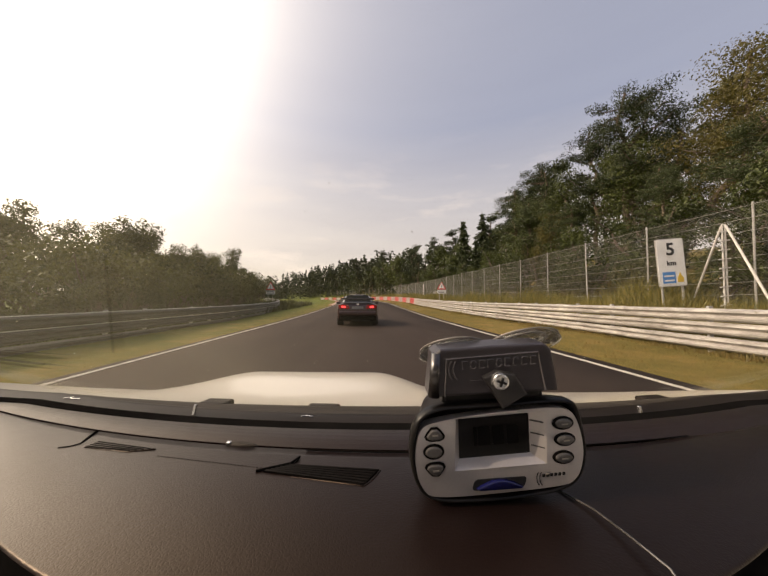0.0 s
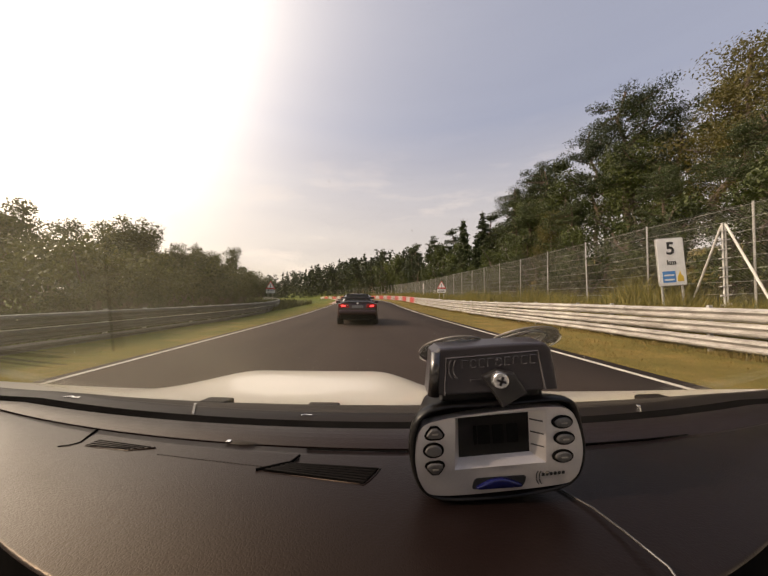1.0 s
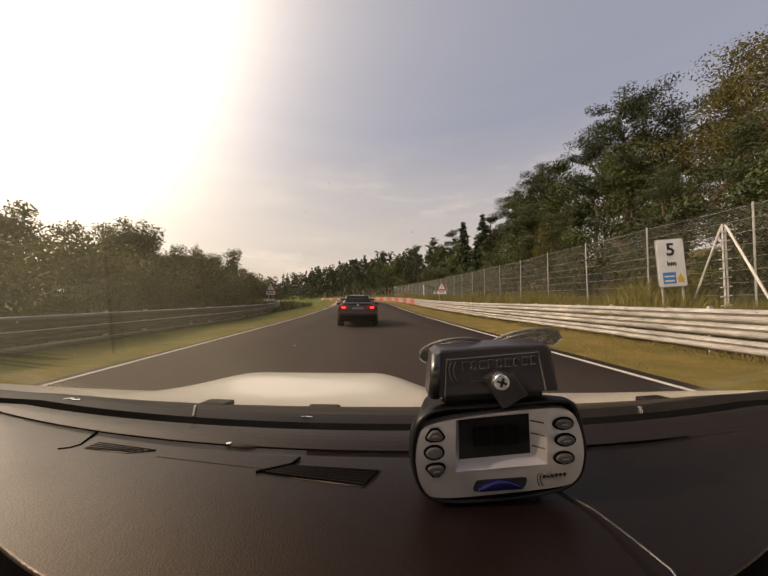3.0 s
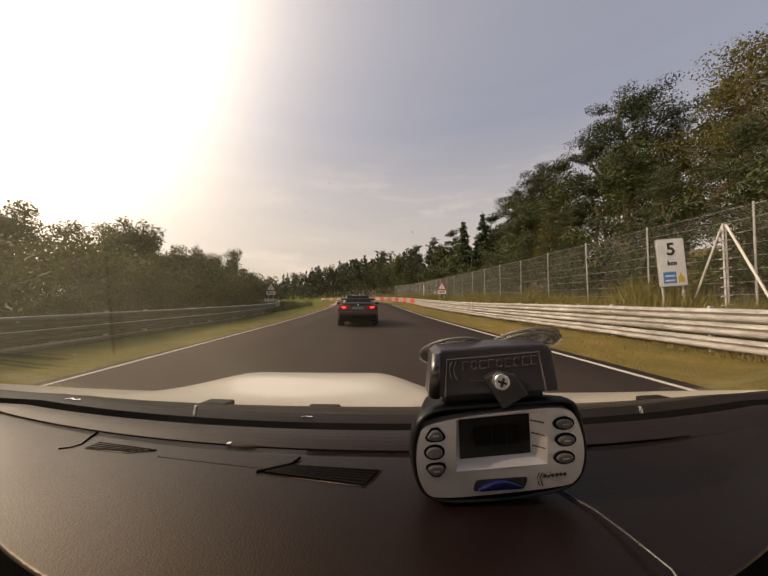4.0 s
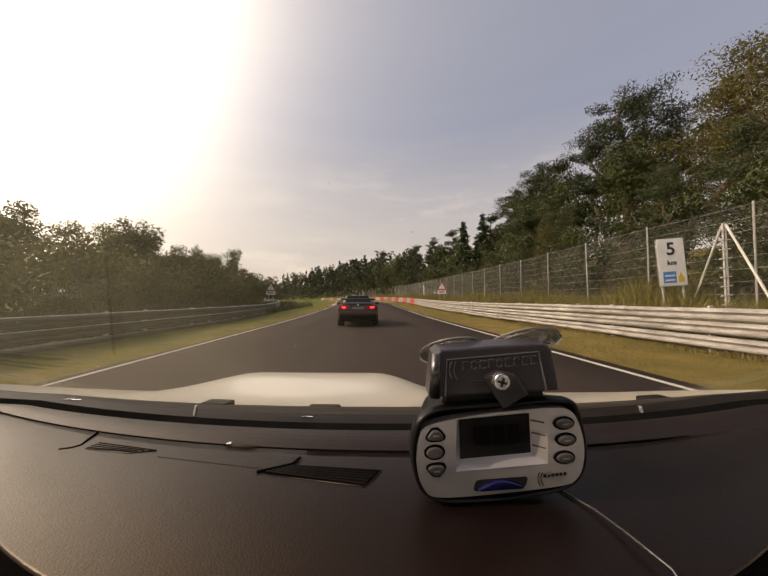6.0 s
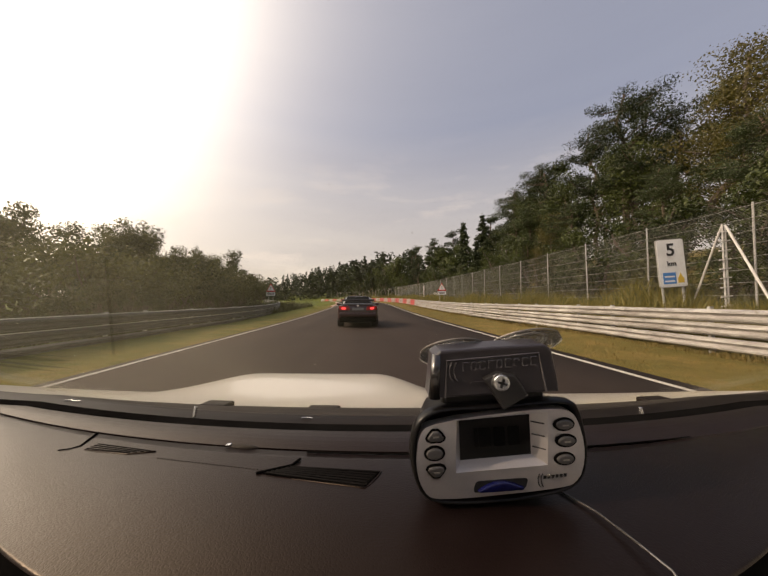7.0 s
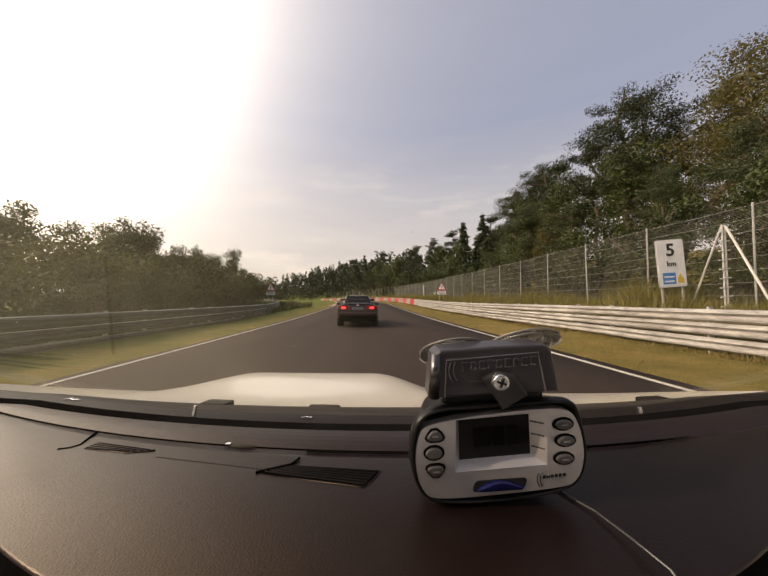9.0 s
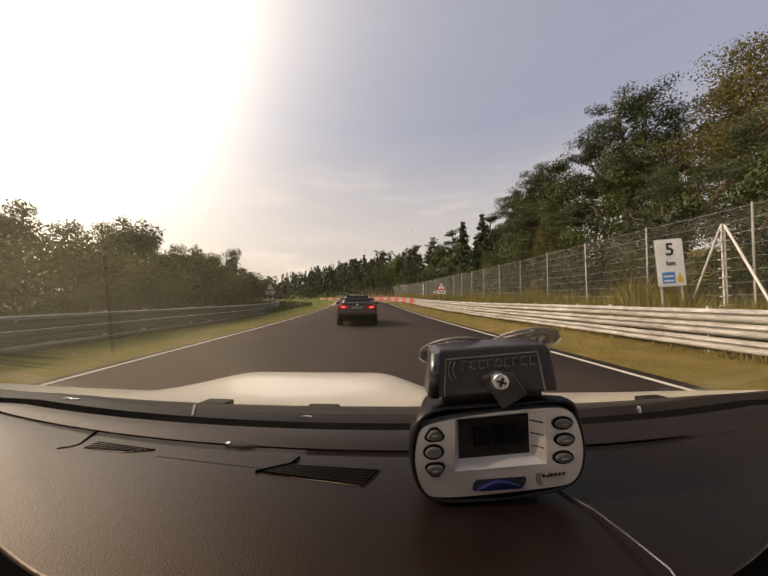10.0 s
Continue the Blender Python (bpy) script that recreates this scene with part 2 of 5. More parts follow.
BLADE = leaf_material("tall_grass", (0.055, 0.06, 0.013), (0.25, 0.2, 0.065), 0.3)
BLADE_GREEN = leaf_material("green_mown_grass", (0.07, 0.09, 0.014), (0.165, 0.175, 0.034), 0.4)
BLADE_SHORT = leaf_material("mown_grass", (0.062, 0.058, 0.015), (0.24, 0.16, 0.056), 0.25)
DASH = dash_material("grained_soft_plastic", (0.0058, 0.0033, 0.0031), (0.0092, 0.0053, 0.005), 0.24)
DASH_REAR = dash_material("grained_trim_plastic", (0.007, 0.0037, 0.0036), (0.0108, 0.006, 0.0057), 0.3)
BLACK = material("black_plastic", (0.012, 0.011, 0.011), (0.022, 0.02, 0.02), 0.42, scale=20.0, fine=400.0, bump=0.08, depth=0.0005)
SATIN = material("satin_black_plastic", (0.02, 0.017, 0.0195), (0.032, 0.027, 0.031), 0.36, scale=30.0, fine=500.0, bump=0.06, depth=0.0004)
RUBBER = material("black_rubber", (0.004, 0.0037, 0.0035), (0.008, 0.0074, 0.007), 0.5, scale=20.0, fine=300.0, bump=0.1, depth=0.0005, spec=0.0)
COWL = material("grey_cowl_plastic", (0.02, 0.0165, 0.0135), (0.05, 0.042, 0.035), 0.5, scale=9.0, fine=120.0, bump=0.1, depth=0.001, worn=(0.02, 0.017, 0.014), spec=0.05, stretch=(0.3, 2.5, 2.5))
SEAL_LIP = material("rubber_lit_tone", (0.006, 0.0043, 0.0033), (0.02, 0.0145, 0.011), 0.46, scale=14.0, fine=160.0, bump=0.1, depth=0.0006, spec=0.08, stretch=(0.25, 3, 3))
PAINT = material("cream_white_car_paint", (0.5, 0.465, 0.4), (0.55, 0.515, 0.45), 0.3, scale=2.0, fine=20.0, bump=0, coat=0.6, rough_vary=0.06)
SILVER = material("silver_plastic", (0.46, 0.435, 0.43), (0.54, 0.51, 0.5), 0.3, 0.6, scale=40.0, fine=700.0, bump=0.04, depth=0.0003)
CHROME = material("bright_metal", (0.6, 0.6, 0.6), (0.75, 0.75, 0.75), 0.22, 0.9, scale=60.0, fine=500.0, bump=0)
BUTTON = material("grey_rubber_button", (0.07, 0.066, 0.064), (0.11, 0.103, 0.1), 0.22, 0.3, scale=60.0, fine=600.0, bump=0.05, depth=0.0003)
BLUE = material("blue_button_plastic", (0.003, 0.004, 0.038), (0.006, 0.008, 0.07), 0.25, scale=50.0, fine=500.0, bump=0)
LCD = material("dark_display_glass", (0.004, 0.0036, 0.003), (0.0065, 0.0058, 0.0045), 0.18, scale=30.0, fine=200.0, bump=0, spec=0.06)
CASE = material("glossy_black_case", (0.003, 0.0026, 0.0026), (0.006, 0.0052, 0.0052), 0.36, scale=20.0, fine=400.0, bump=0, spec=0.22)
VENT = material("dark_louvre_plastic", (0.002, 0.0014, 0.0012), (0.004, 0.0028, 0.0024), 0.5, scale=20.0, fine=300.0, bump=0, spec=0.06)
GLOSS = material("polished_black_plastic", (0.012, 0.0105, 0.0105), (0.018, 0.016, 0.016), 0.24, scale=20.0, fine=300.0, bump=0, spec=0.9)
LCD_INK = material("display_ink", (0.0015, 0.0014, 0.0012), (0.0025, 0.0022, 0.002), 0.3, bump=0, spec=0.1)
INK = material("dark_print", (0.012, 0.012, 0.013), (0.02, 0.02, 0.021), 0.5, bump=0, spec=0.2)
LINER = material("grey_headliner", (0.26, 0.25, 0.24), (0.34, 0.33, 0.31), 0.9, scale=20.0, fine=300.0)
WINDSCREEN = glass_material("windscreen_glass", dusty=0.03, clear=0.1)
REFLECTION_DARK = glass_material("dark_reflection", (0.79, 0.77, 0.73, 1), clear=0.0)
CLEAR = glass_material("clear_suction_plastic", (0.96, 0.96, 0.955, 1), clear=0.9, milky=0.02)
REFLECTION_PALE = glass_material("pale_reflection", (0.97, 0.96, 0.93, 1), clear=0.0, milky=0.3)
REFLECTION_FAINT = glass_material("faint_reflection", (0.98, 0.97, 0.94, 1), clear=0.0, milky=0.07)
SPLAT = material("dried_insect_marks", (0.5, 0.47, 0.4), (0.7, 0.66, 0.56), 0.8, bump=0)
SPLAT_DARK = material("dark_insect_marks", (0.03, 0.025, 0.02), (0.07, 0.055, 0.04), 0.8, bump=0)
SIGN_WHITE = material("sign_white", (0.7, 0.7, 0.68), (0.82, 0.82, 0.8), 0.4, scale=3.0, bump=0, worn=(0.55, 0.53, 0.5))
SIGN_BLUE = material("sign_blue", (0.05, 0.2, 0.5), (0.08, 0.27, 0.6), 0.4, bump=0)
SIGN_YELLOW = material("sign_yellow", (0.6, 0.4, 0.05), (0.7, 0.5, 0.1), 0.4, bump=0)
SIGN_INK = material("sign_black", (0.02, 0.02, 0.02), (0.03, 0.03, 0.03), 0.4, bump=0)
CARBODY = material("dark_red_car_paint", (0.02, 0.005, 0.005), (0.03, 0.008, 0.008), 0.3, 0.1, scale=2.0, fine=30.0, bump=0, coat=0.35, rough_vary=0.05)
CARBODY_B = material("black_car_paint", (0.012, 0.012, 0.013), (0.02, 0.02, 0.021), 0.25, 0.2, scale=2.0, fine=30.0, bump=0, coat=1.0, rough_vary=0.05)
CARROOF = material("silver_roof_paint", (0.08, 0.08, 0.083), (0.12, 0.12, 0.124), 0.3, 0.5, scale=2.0, fine=30.0, bump=0, coat=1.0, rough_vary=0.05)
CARGLASS = material("tinted_car_glass", (0.004, 0.0043, 0.0047), (0.007, 0.0075, 0.008), 0.35, scale=2.0, bump=0, rough_vary=0.02, spec=0.02)
TYRE = material("tyre_rubber", (0.015, 0.015, 0.015), (0.03, 0.028, 0.027), 0.8, scale=10.0, fine=80.0, bump=0.2)
RIM = material("grey_alloy", (0.2, 0.2, 0.2), (0.3, 0.3, 0.3), 0.35, 0.8, bump=0)
BRAKE_LAMP = lamp_material("lit_brake_lamp", (1.0, 0.05, 0.05), 1.8)
TAIL_LAMP = lamp_material("red_lamp_lens", (0.25, 0.01, 0.01), 0.0)
PLATE = material("pale_plate", (0.12, 0.12, 0.115), (0.18, 0.18, 0.175), 0.4, bump=0)

# ---- building helpers ----


def part(name, bm, mat, parent=None, label="", smooth=False):
    """Links a bmesh, or a ready mesh, as one mesh object under a thing or a part."""
    if isinstance(bm, bpy.types.Mesh):
        me = bm
    else:
        me = bpy.data.meshes.new(name)
        bmesh.ops.recalc_face_normals(bm, faces=bm.faces)
        bm.to_mesh(me)
        bm.free()
        if smooth:
            me.polygons.foreach_set("use_smooth", [True] * len(me.polygons))
    if not me.materials:
        me.materials.append(mat)
    ob = new(name, me)
    ob.parent = parent
    if label:
        tagged(ob, label)
    return ob


def thing(name, label, category, group="", m=None, kind=""):
    ob = new(name)
    ob.empty_display_size = 0.1
    if m is not None:
        ob.matrix_world = m
    return tagged(ob, label, category, group, kind)


def box(sx, sy, sz, at=(0, 0, 0), bevel=0.0, turn=None, seg=2):
    bm = bmesh.new()
    bmesh.ops.create_cube(bm, size=1.0)
    for v in bm.verts:
        v.co = Vector((v.co.x * sx, v.co.y * sy, v.co.z * sz))
    if bevel:
        bmesh.ops.bevel(bm, geom=bm.edges[:], offset=bevel, segments=seg, affect="EDGES", profile=0.5)
    if turn is not None:
        bmesh.ops.transform(bm, matrix=turn, verts=bm.verts)
    bmesh.ops.translate(bm, vec=at, verts=bm.verts)
    return bm


def join(*bms):
    out = bmesh.new()
    for b in bms:
        me = bpy.data.meshes.new("part_join")
        b.to_mesh(me)
        b.free()
        out.from_mesh(me)
        bpy.data.meshes.remove(me)
    return out


def rod(a, b, r0, r1=None, n=8, bm=None):
    """A round bar from a to b."""
    bm = bm or bmesh.new()
    a, b = Vector(a), Vector(b)
    r1 = r0 if r1 is None else r1
    q = (b - a).to_track_quat("Z", "Y")
    rings = [[bm.verts.new(c + q @ Vector((r * math.cos(2 * math.pi * i / n), r * math.sin(2 * math.pi * i / n), 0))) for i in range(n)] for c, r in ((a, r0), (b, r1))]
    for i in range(n):
        bm.faces.new((rings[0][i], rings[0][(i + 1) % n], rings[1][(i + 1) % n], rings[1][i]))
    bm.faces.new(rings[0][::-1])
    bm.faces.new(rings[1])
    return bm


def tube(points, r, n=8, bm=None):
    """A bent bar through points."""
    bm = bm or bmesh.new()
    pts = [Vector(p) for p in points]
    rings = []
    for k, p in enumerate(pts):
        d = (pts[min(k + 1, len(pts) - 1)] - pts[max(k - 1, 0)]).normalized()
        q = d.to_track_quat("Z", "Y")
        rings.append([bm.verts.new(p + q @ Vector((r * math.cos(2 * math.pi * i / n), r * math.sin(2 * math.pi * i / n), 0))) for i in range(n)])
    for a, b in zip(rings, rings[1:]):
        for i in range(n):
            bm.faces.new((a[i], a[(i + 1) % n], b[(i + 1) % n], b[i]))
    bm.faces.new(rings[0][::-1])
    bm.faces.new(rings[-1])
    return bm


def slab(outline, y0, y1, bevel=0.0, seg=2):
    """A plate with an outline in x and z, from depth y0 to y1."""
    bm = bmesh.new()
    f = bm.faces.new([bm.verts.new((x, y0, z)) for x, z in outline])
    r = bmesh.ops.extrude_face_region(bm, geom=[f])
    bmesh.ops.translate(bm, vec=(0, y1 - y0, 0), verts=[v for v in r["geom"] if isinstance(v, bmesh.types.BMVert)])
    if bevel:
        front = [e for e in bm.edges if all(abs(v.co.y - y0) < 1e-6 for v in e.verts)]
        bmesh.ops.bevel(bm, geom=front, offset=bevel, segments=seg, affect="EDGES", profile=0.5)
    return bm


def rounded(w, h, r, n=6, skew=0.0, at=(0, 0)):
    """A rectangle with rounded corners, as an outline."""
    out = []
    for cx, cz, a0 in ((1, 1, 0), (-1, 1, 90), (-1, -1, 180), (1, -1, 270)):
        for i in range(n + 1):
            a = radians(a0 + 90 * i / n)
            z = cz * (h / 2 - r) + r * math.sin(a)
            out.append((at[0] + cx * (w / 2 - r) + r * math.cos(a) + skew * z, at[1] + z))
    return out


def oval(w, h, n=24, at=(0, 0)):
    return [(at[0] + w / 2 * math.cos(2 * math.pi * i / n), at[1] + h / 2 * math.sin(2 * math.pi * i / n)) for i in range(n)]


def sheet(us, vs, fn):
    """A surface fn(u, v) over a grid."""
    bm = bmesh.new()
    rows = [[bm.verts.new(fn(u, v)) for u in us] for v in vs]
    for a, b in zip(rows, rows[1:]):
        for i in range(len(us) - 1):
            bm.faces.new((a[i], a[i + 1], b[i + 1], b[i]))
    return bm


def span(a, b, n):
    return [a + (b - a) * i / n for i in range(n + 1)]


def quads(name, verts, faces, mat):
    me = bpy.data.meshes.new(name)
    me.from_pydata(verts.tolist() if hasattr(verts, "tolist") else verts, [], faces.tolist() if hasattr(faces, "tolist") else faces)
    me.materials.append(mat)
    return me


# ---- the lie of the land ----
BEND, RADIUS, BEND_END = 48.0, 150.0, 140.0


def middle(y):
    """The road's middle line: straight, then bending to the left."""
    if y < BEND:
        return 0.0
    e = min(y, BEND_END) - BEND
    return -e * e / (2 * RADIUS) - max(y - BEND_END, 0.0) * (BEND_END - BEND) / RADIUS


def lift(y):
    """The track climbs a little ahead."""
    t = min(max((y - 14.0) / 70.0, 0.0), 1.0)
    return 0.95 * t * t * (3 - 2 * t)


def heading(y):
    return math.atan2(middle(y + 0.5) - middle(y - 0.5), 1.0)


def ease(a, b, t):
    t = min(max((t - a) / (b - a), 0.0), 1.0)
    return t * t * (3 - 2 * t)


def height(side, y):
    """The ground's height at a distance to the side of the road's middle."""
    if abs(side) < 4.7:
        return -0.05 + lift(y)
    if side > 0:
        h = -0.05 + 0.04 * ease(4.7, 5.0, side) + 0.1 * ease(5.0, 7.4, side) + 0.75 * ease(7.9, 10.2, side) + 2.6 * ease(11, 22, side) + 6.0 * ease(20, 60, side) + 26 * ease(60, 300, side)
    else:
        s = -side
        h = -0.05 + 0.04 * ease(4.7, 5.0, s) + 0.08 * ease(5.0, 7, s) + 0.25 * ease(8, 11, s) - 9.0 * ease(14, 160, s) + 70 * ease(1200, 2600, s)
    rough = noise.noise((side * 0.25, y * 0.25, 0.0)) * 0.06 * ease(4.9, 7.0, abs(side)) + noise.noise((side * 0.03, y * 0.03, 3.0)) * 1.2 * ease(14, 60, abs(side))
    return h + rough + lift(y) + 45 * ease(700, 2600, y)


def place(side, y, up=0.0):
    return Vector((middle(y) + side, y, height(side, y) + up))


# ---- ground and road ----
def build_ground():
    sides = sorted(set([-4000, -2600, -1800, -1200, -800, -500, -320, -220, -160] + [-120 + 10 * i for i in range(10)] + [-20 + 0.75 * i for i in range(54)] +
                       [21 + 2.5 * i for i in range(16)] + [65, 80, 100, 130, 170, 220, 300, 420, 600, 900, 1400, 2200, 4000]) | {-4.7, -5.0, 4.7, 5.0})
    ys = [-1500, -900, -500, -300, -200, -140, -100, -70, -50] + [-40 + 1.5 * i for i in range(100)] + [112 + 5 * i for i in range(20)] + [220, 250, 300, 370, 460, 600, 800, 1100, 1500, 2100, 3000, 4200]
    ob = part("ground", sheet(sides, ys, lambda s, y: place(s, y)), GROUND, smooth=True)
    tagged(ob, "dry yellow-green grass ground rising to a wooded slope", "ground", kind="structure")
    ys = [-300 + 10 * i for i in range(30)] + [1.0 * i for i in range(220)]
    road = new("road")
    tagged(road, "grey-brown asphalt race track with a white edge line on each side", "road", kind="structure")
    prof = [(-4.75, -0.07), (-4.7, -0.002), (-2.4, 0.02), (0.0, 0.03), (2.4, 0.02), (4.7, -0.002), (4.75, -0.07)]
    bm = bmesh.new()
    rows = [[bm.verts.new((middle(y) + s, y, z + lift(y))) for s, z in prof] for y in ys]
    for a, b in zip(rows, rows[1:]):
        for i in range(len(prof) - 1):
            bm.faces.new((a[i], a[i + 1], b[i + 1], b[i]))
    part("asphalt", bm, ASPHALT, road, smooth=True)
    for s, w in ((-4.45, 0.036), (4.35, 0.046)):
        bm = bmesh.new()
        prof2 = [(s - w, 0.001), (s - w + 0.002, 0.009), (s + w - 0.002, 0.009), (s + w, 0.001)]
        rows = [[bm.verts.new((middle(y) + a, y, z + 0.0015 + lift(y))) for a, z in prof2] for y in ys]
        for a, b in zip(rows, rows[1:]):
            for i in range(3):
                bm.faces.new((a[i], a[i + 1], b[i + 1], b[i]))
        part("edge_line", bm, LINE, road, "worn white painted edge line")
    return road


road = build_ground()


# ---- crash barriers ----
def rail_mesh(name, length, mat):
    """One corrugated rail, facing -x, with bolts at its end."""
    prof = [(0.0, 0.0), (-0.015, 0.01), (-0.082, 0.04), (-0.09, 0.078), (-0.04, 0.113), (-0.02, 0.136), (-0.04, 0.159), (-0.09, 0.194), (-0.082, 0.232), (-0.015, 0.264), (0.0, 0.274)]
    bm = bmesh.new()
    a = [bm.verts.new((x, 0, z)) for x, z in prof] + [bm.verts.new((x + 0.006, 0, z)) for x, z in prof[::-1]]
    b = [bm.verts.new((v.co.x - 0.004, length, v.co.z)) for v in a]
    n = len(a)
    for i in range(n):
        bm.faces.new((a[i], a[(i + 1) % n], b[(i + 1) % n], b[i]))
    for k in range(len(prof) - 1):
        for r in (a, b):
            bm.faces.new((r[k], r[k + 1], r[n - 2 - k], r[n - 1 - k]))
    for y in (0.08, 0.2):
        for z in (0.078, 0.194):
            rod((-0.086, y, z), (-0.104, y, z), 0.016, 0.012, 6, bm)
    me = bpy.data.meshes.new(name)
    bmesh.ops.recalc_face_normals(bm, faces=bm.faces)
    bm.to_mesh(me)
    bm.free()
    me.materials.append(mat)
    return me


def barrier(name, label, way, y0, y1, flip, meshes, rails, low, post_side):
    """A barrier along way(y), a distance to the side of the road."""
    rnd = random.Random(len(label))
    top = thing(name, label, "crash barrier")
    post = lip = None
    y = y0
    k = 0
    while y < y1:
        ya, yb = y, y + 4.0
        pa, pb = Vector((middle(ya) + way(ya), ya, 0)), Vector((middle(yb) + way(yb), yb, 0))
        d = pb - pa
        turn = -math.degrees(math.atan2(d.x, d.y))
        z0 = low + lift(ya)
        for r in range(rails):
            ob = part("rail", meshes[k % len(meshes)] if y > RED_FROM or len(meshes) == 1 else meshes[0], None, top)
            z = z0 + r * (0.306 if flip else 0.302) + rnd.uniform(-0.008, 0.008)
            base = pose(pa.x, pa.y, z, 0, 0, turn + rnd.uniform(-0.15, 0.15)) @ pose(0, 0, 0, math.degrees(math.atan2(lift(yb) - lift(ya), 4.0)), 0, 0)
            m = base if not flip else base @ Matrix.Diagonal((-1, 1, 1, 1))
            ob.matrix_local = m
            # pale strip paints the highlight along the rail's rounded top ridge
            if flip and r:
                e = part("edge_strip", lip or box(0.03, 4.02, 0.02, (-0.03, 2.01, 0.272), 0.006), RAIL_HIGHLIGHT, top)
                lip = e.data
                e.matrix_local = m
        for q in (0.14, 0.5):
            p = pa.lerp(pb, q)
            ob = part("post", post if post else box(0.1, 0.06, 1.3, (post_side * 0.06, 0, 0.0), 0.008), POST, top)
            post = ob.data
            ob.matrix_local = pose(p.x, p.y, low + 0.28 + lift(p.y), 0, 0, turn)
        y = yb
        k += 1
    return top


RED_FROM = 40.0
mesh_white, mesh_grey, mesh_red = (rail_mesh(n, 4.02, m) for n, m in (("rail_white", RAIL_WHITE), ("rail_grey", RAIL_GREY), ("rail_red", RAIL_RED)))
barrier("crash_barrier", "weathered white three-rail steel barrier, red and white through the bend", lambda y: 7.5, -160.0, 140.0, False, (mesh_white, mesh_red), 3, 0.15, 1)
barrier("crash_barrier", "dull grey three-rail galvanised steel barrier beside the trees", lambda y: -7.0 - 0.0066 * max(y - 14.0, 0.0) ** 2, -200.0, 54.0, True, (mesh_grey,), 3, -0.03, -1)


# ---- catch fence ----
def build_fence():
    FENCE = 10.5
    top = thing("catch_fence", "tall wire mesh catch fence on pale steel posts along the bank", "fence")
    ys = [-37.75 + 3.0 * i for i in range(58)]
    post = None
    for y in ys:
        p = place(FENCE, y)
        bm = None if post else tube([(0, 0, -0.3), (0, 0, 1.4), (0, 0, 3.08)], 0.026, 7)
        ob = part("post", post or bm, POST, top)
        post = ob.data
        m = Matrix.Translation(p) @ pose(0, 0, 0, random.uniform(-1, 1), random.uniform(-1, 1), 0)
        ob.matrix_local = m
    fine = [y0 for y0 in span(ys[0], ys[-1], 114)]
    for h, off in [(0.2 + 0.35 * i, 0.0) for i in range(9)]:
        part("wire", tube([place(FENCE, y) + Vector((off - 0.03, 0, h - 0.02 * abs(math.sin((y - ys[0]) * math.pi / 3.0)))) for y in fine], 0.0055, 4), WIRE, top)
    # woven mesh: two families of leaning wires
    verts, faces = [], []
    rise, pitch = 2.9, 0.085
    for lean in (-1, 1):
        y = ys[0]
        while y < 75.0:
            a, b = place(FENCE, y) + Vector((-0.035, 0, 0.15)), place(FENCE, y + lean * rise) + Vector((-0.035, 0, 0.15 + rise))
            k = len(verts)
            for p in (a, b):
                verts += [(p.x, p.y - 0.003, p.z), (p.x, p.y + 0.003, p.z), (p.x - 0.005, p.y, p.z)]
            faces += [(k, k + 1, k + 4, k + 3), (k + 1, k + 2, k + 5, k + 4), (k + 2, k, k + 3, k + 5)]
            y += pitch
    ob = part("woven_mesh", quads("woven_mesh", verts, faces, MESHWIRE), MESHWIRE, top, "grey diamond wire mesh")
    tagged(ob, kind="stuff")
    # ladder-like bracing frames
    for y in (7.6, 50.0):
        b = thing("fence_brace", "pale lattice brace with two splayed legs at the fence", "fence brace", "fence braces")
        foot = place(10.1, y)
        b.matrix_world = Matrix.Translation(foot)
        for x in (-0.045, 0.045):
            part("upright", rod((x, 0, -0.1), (x, 0, 2.55), 0.022, n=6), WOODPOST, b)
        for i in range(9):
            part("rung", rod((-0.17, 0, 0.24 + 0.26 * i), (0.17, 0, 0.28 + 0.26 * i), 0.02, n=6), WOODPOST, b)
        for e in (-1, 1):
            part("leg", rod((0, 0.05 * e, 2.5), (-0.4 if e < 0 else 0.4, 1.35 * e, -0.1), 0.028, n=6), WOODPOST, b)
    return top


build_fence()


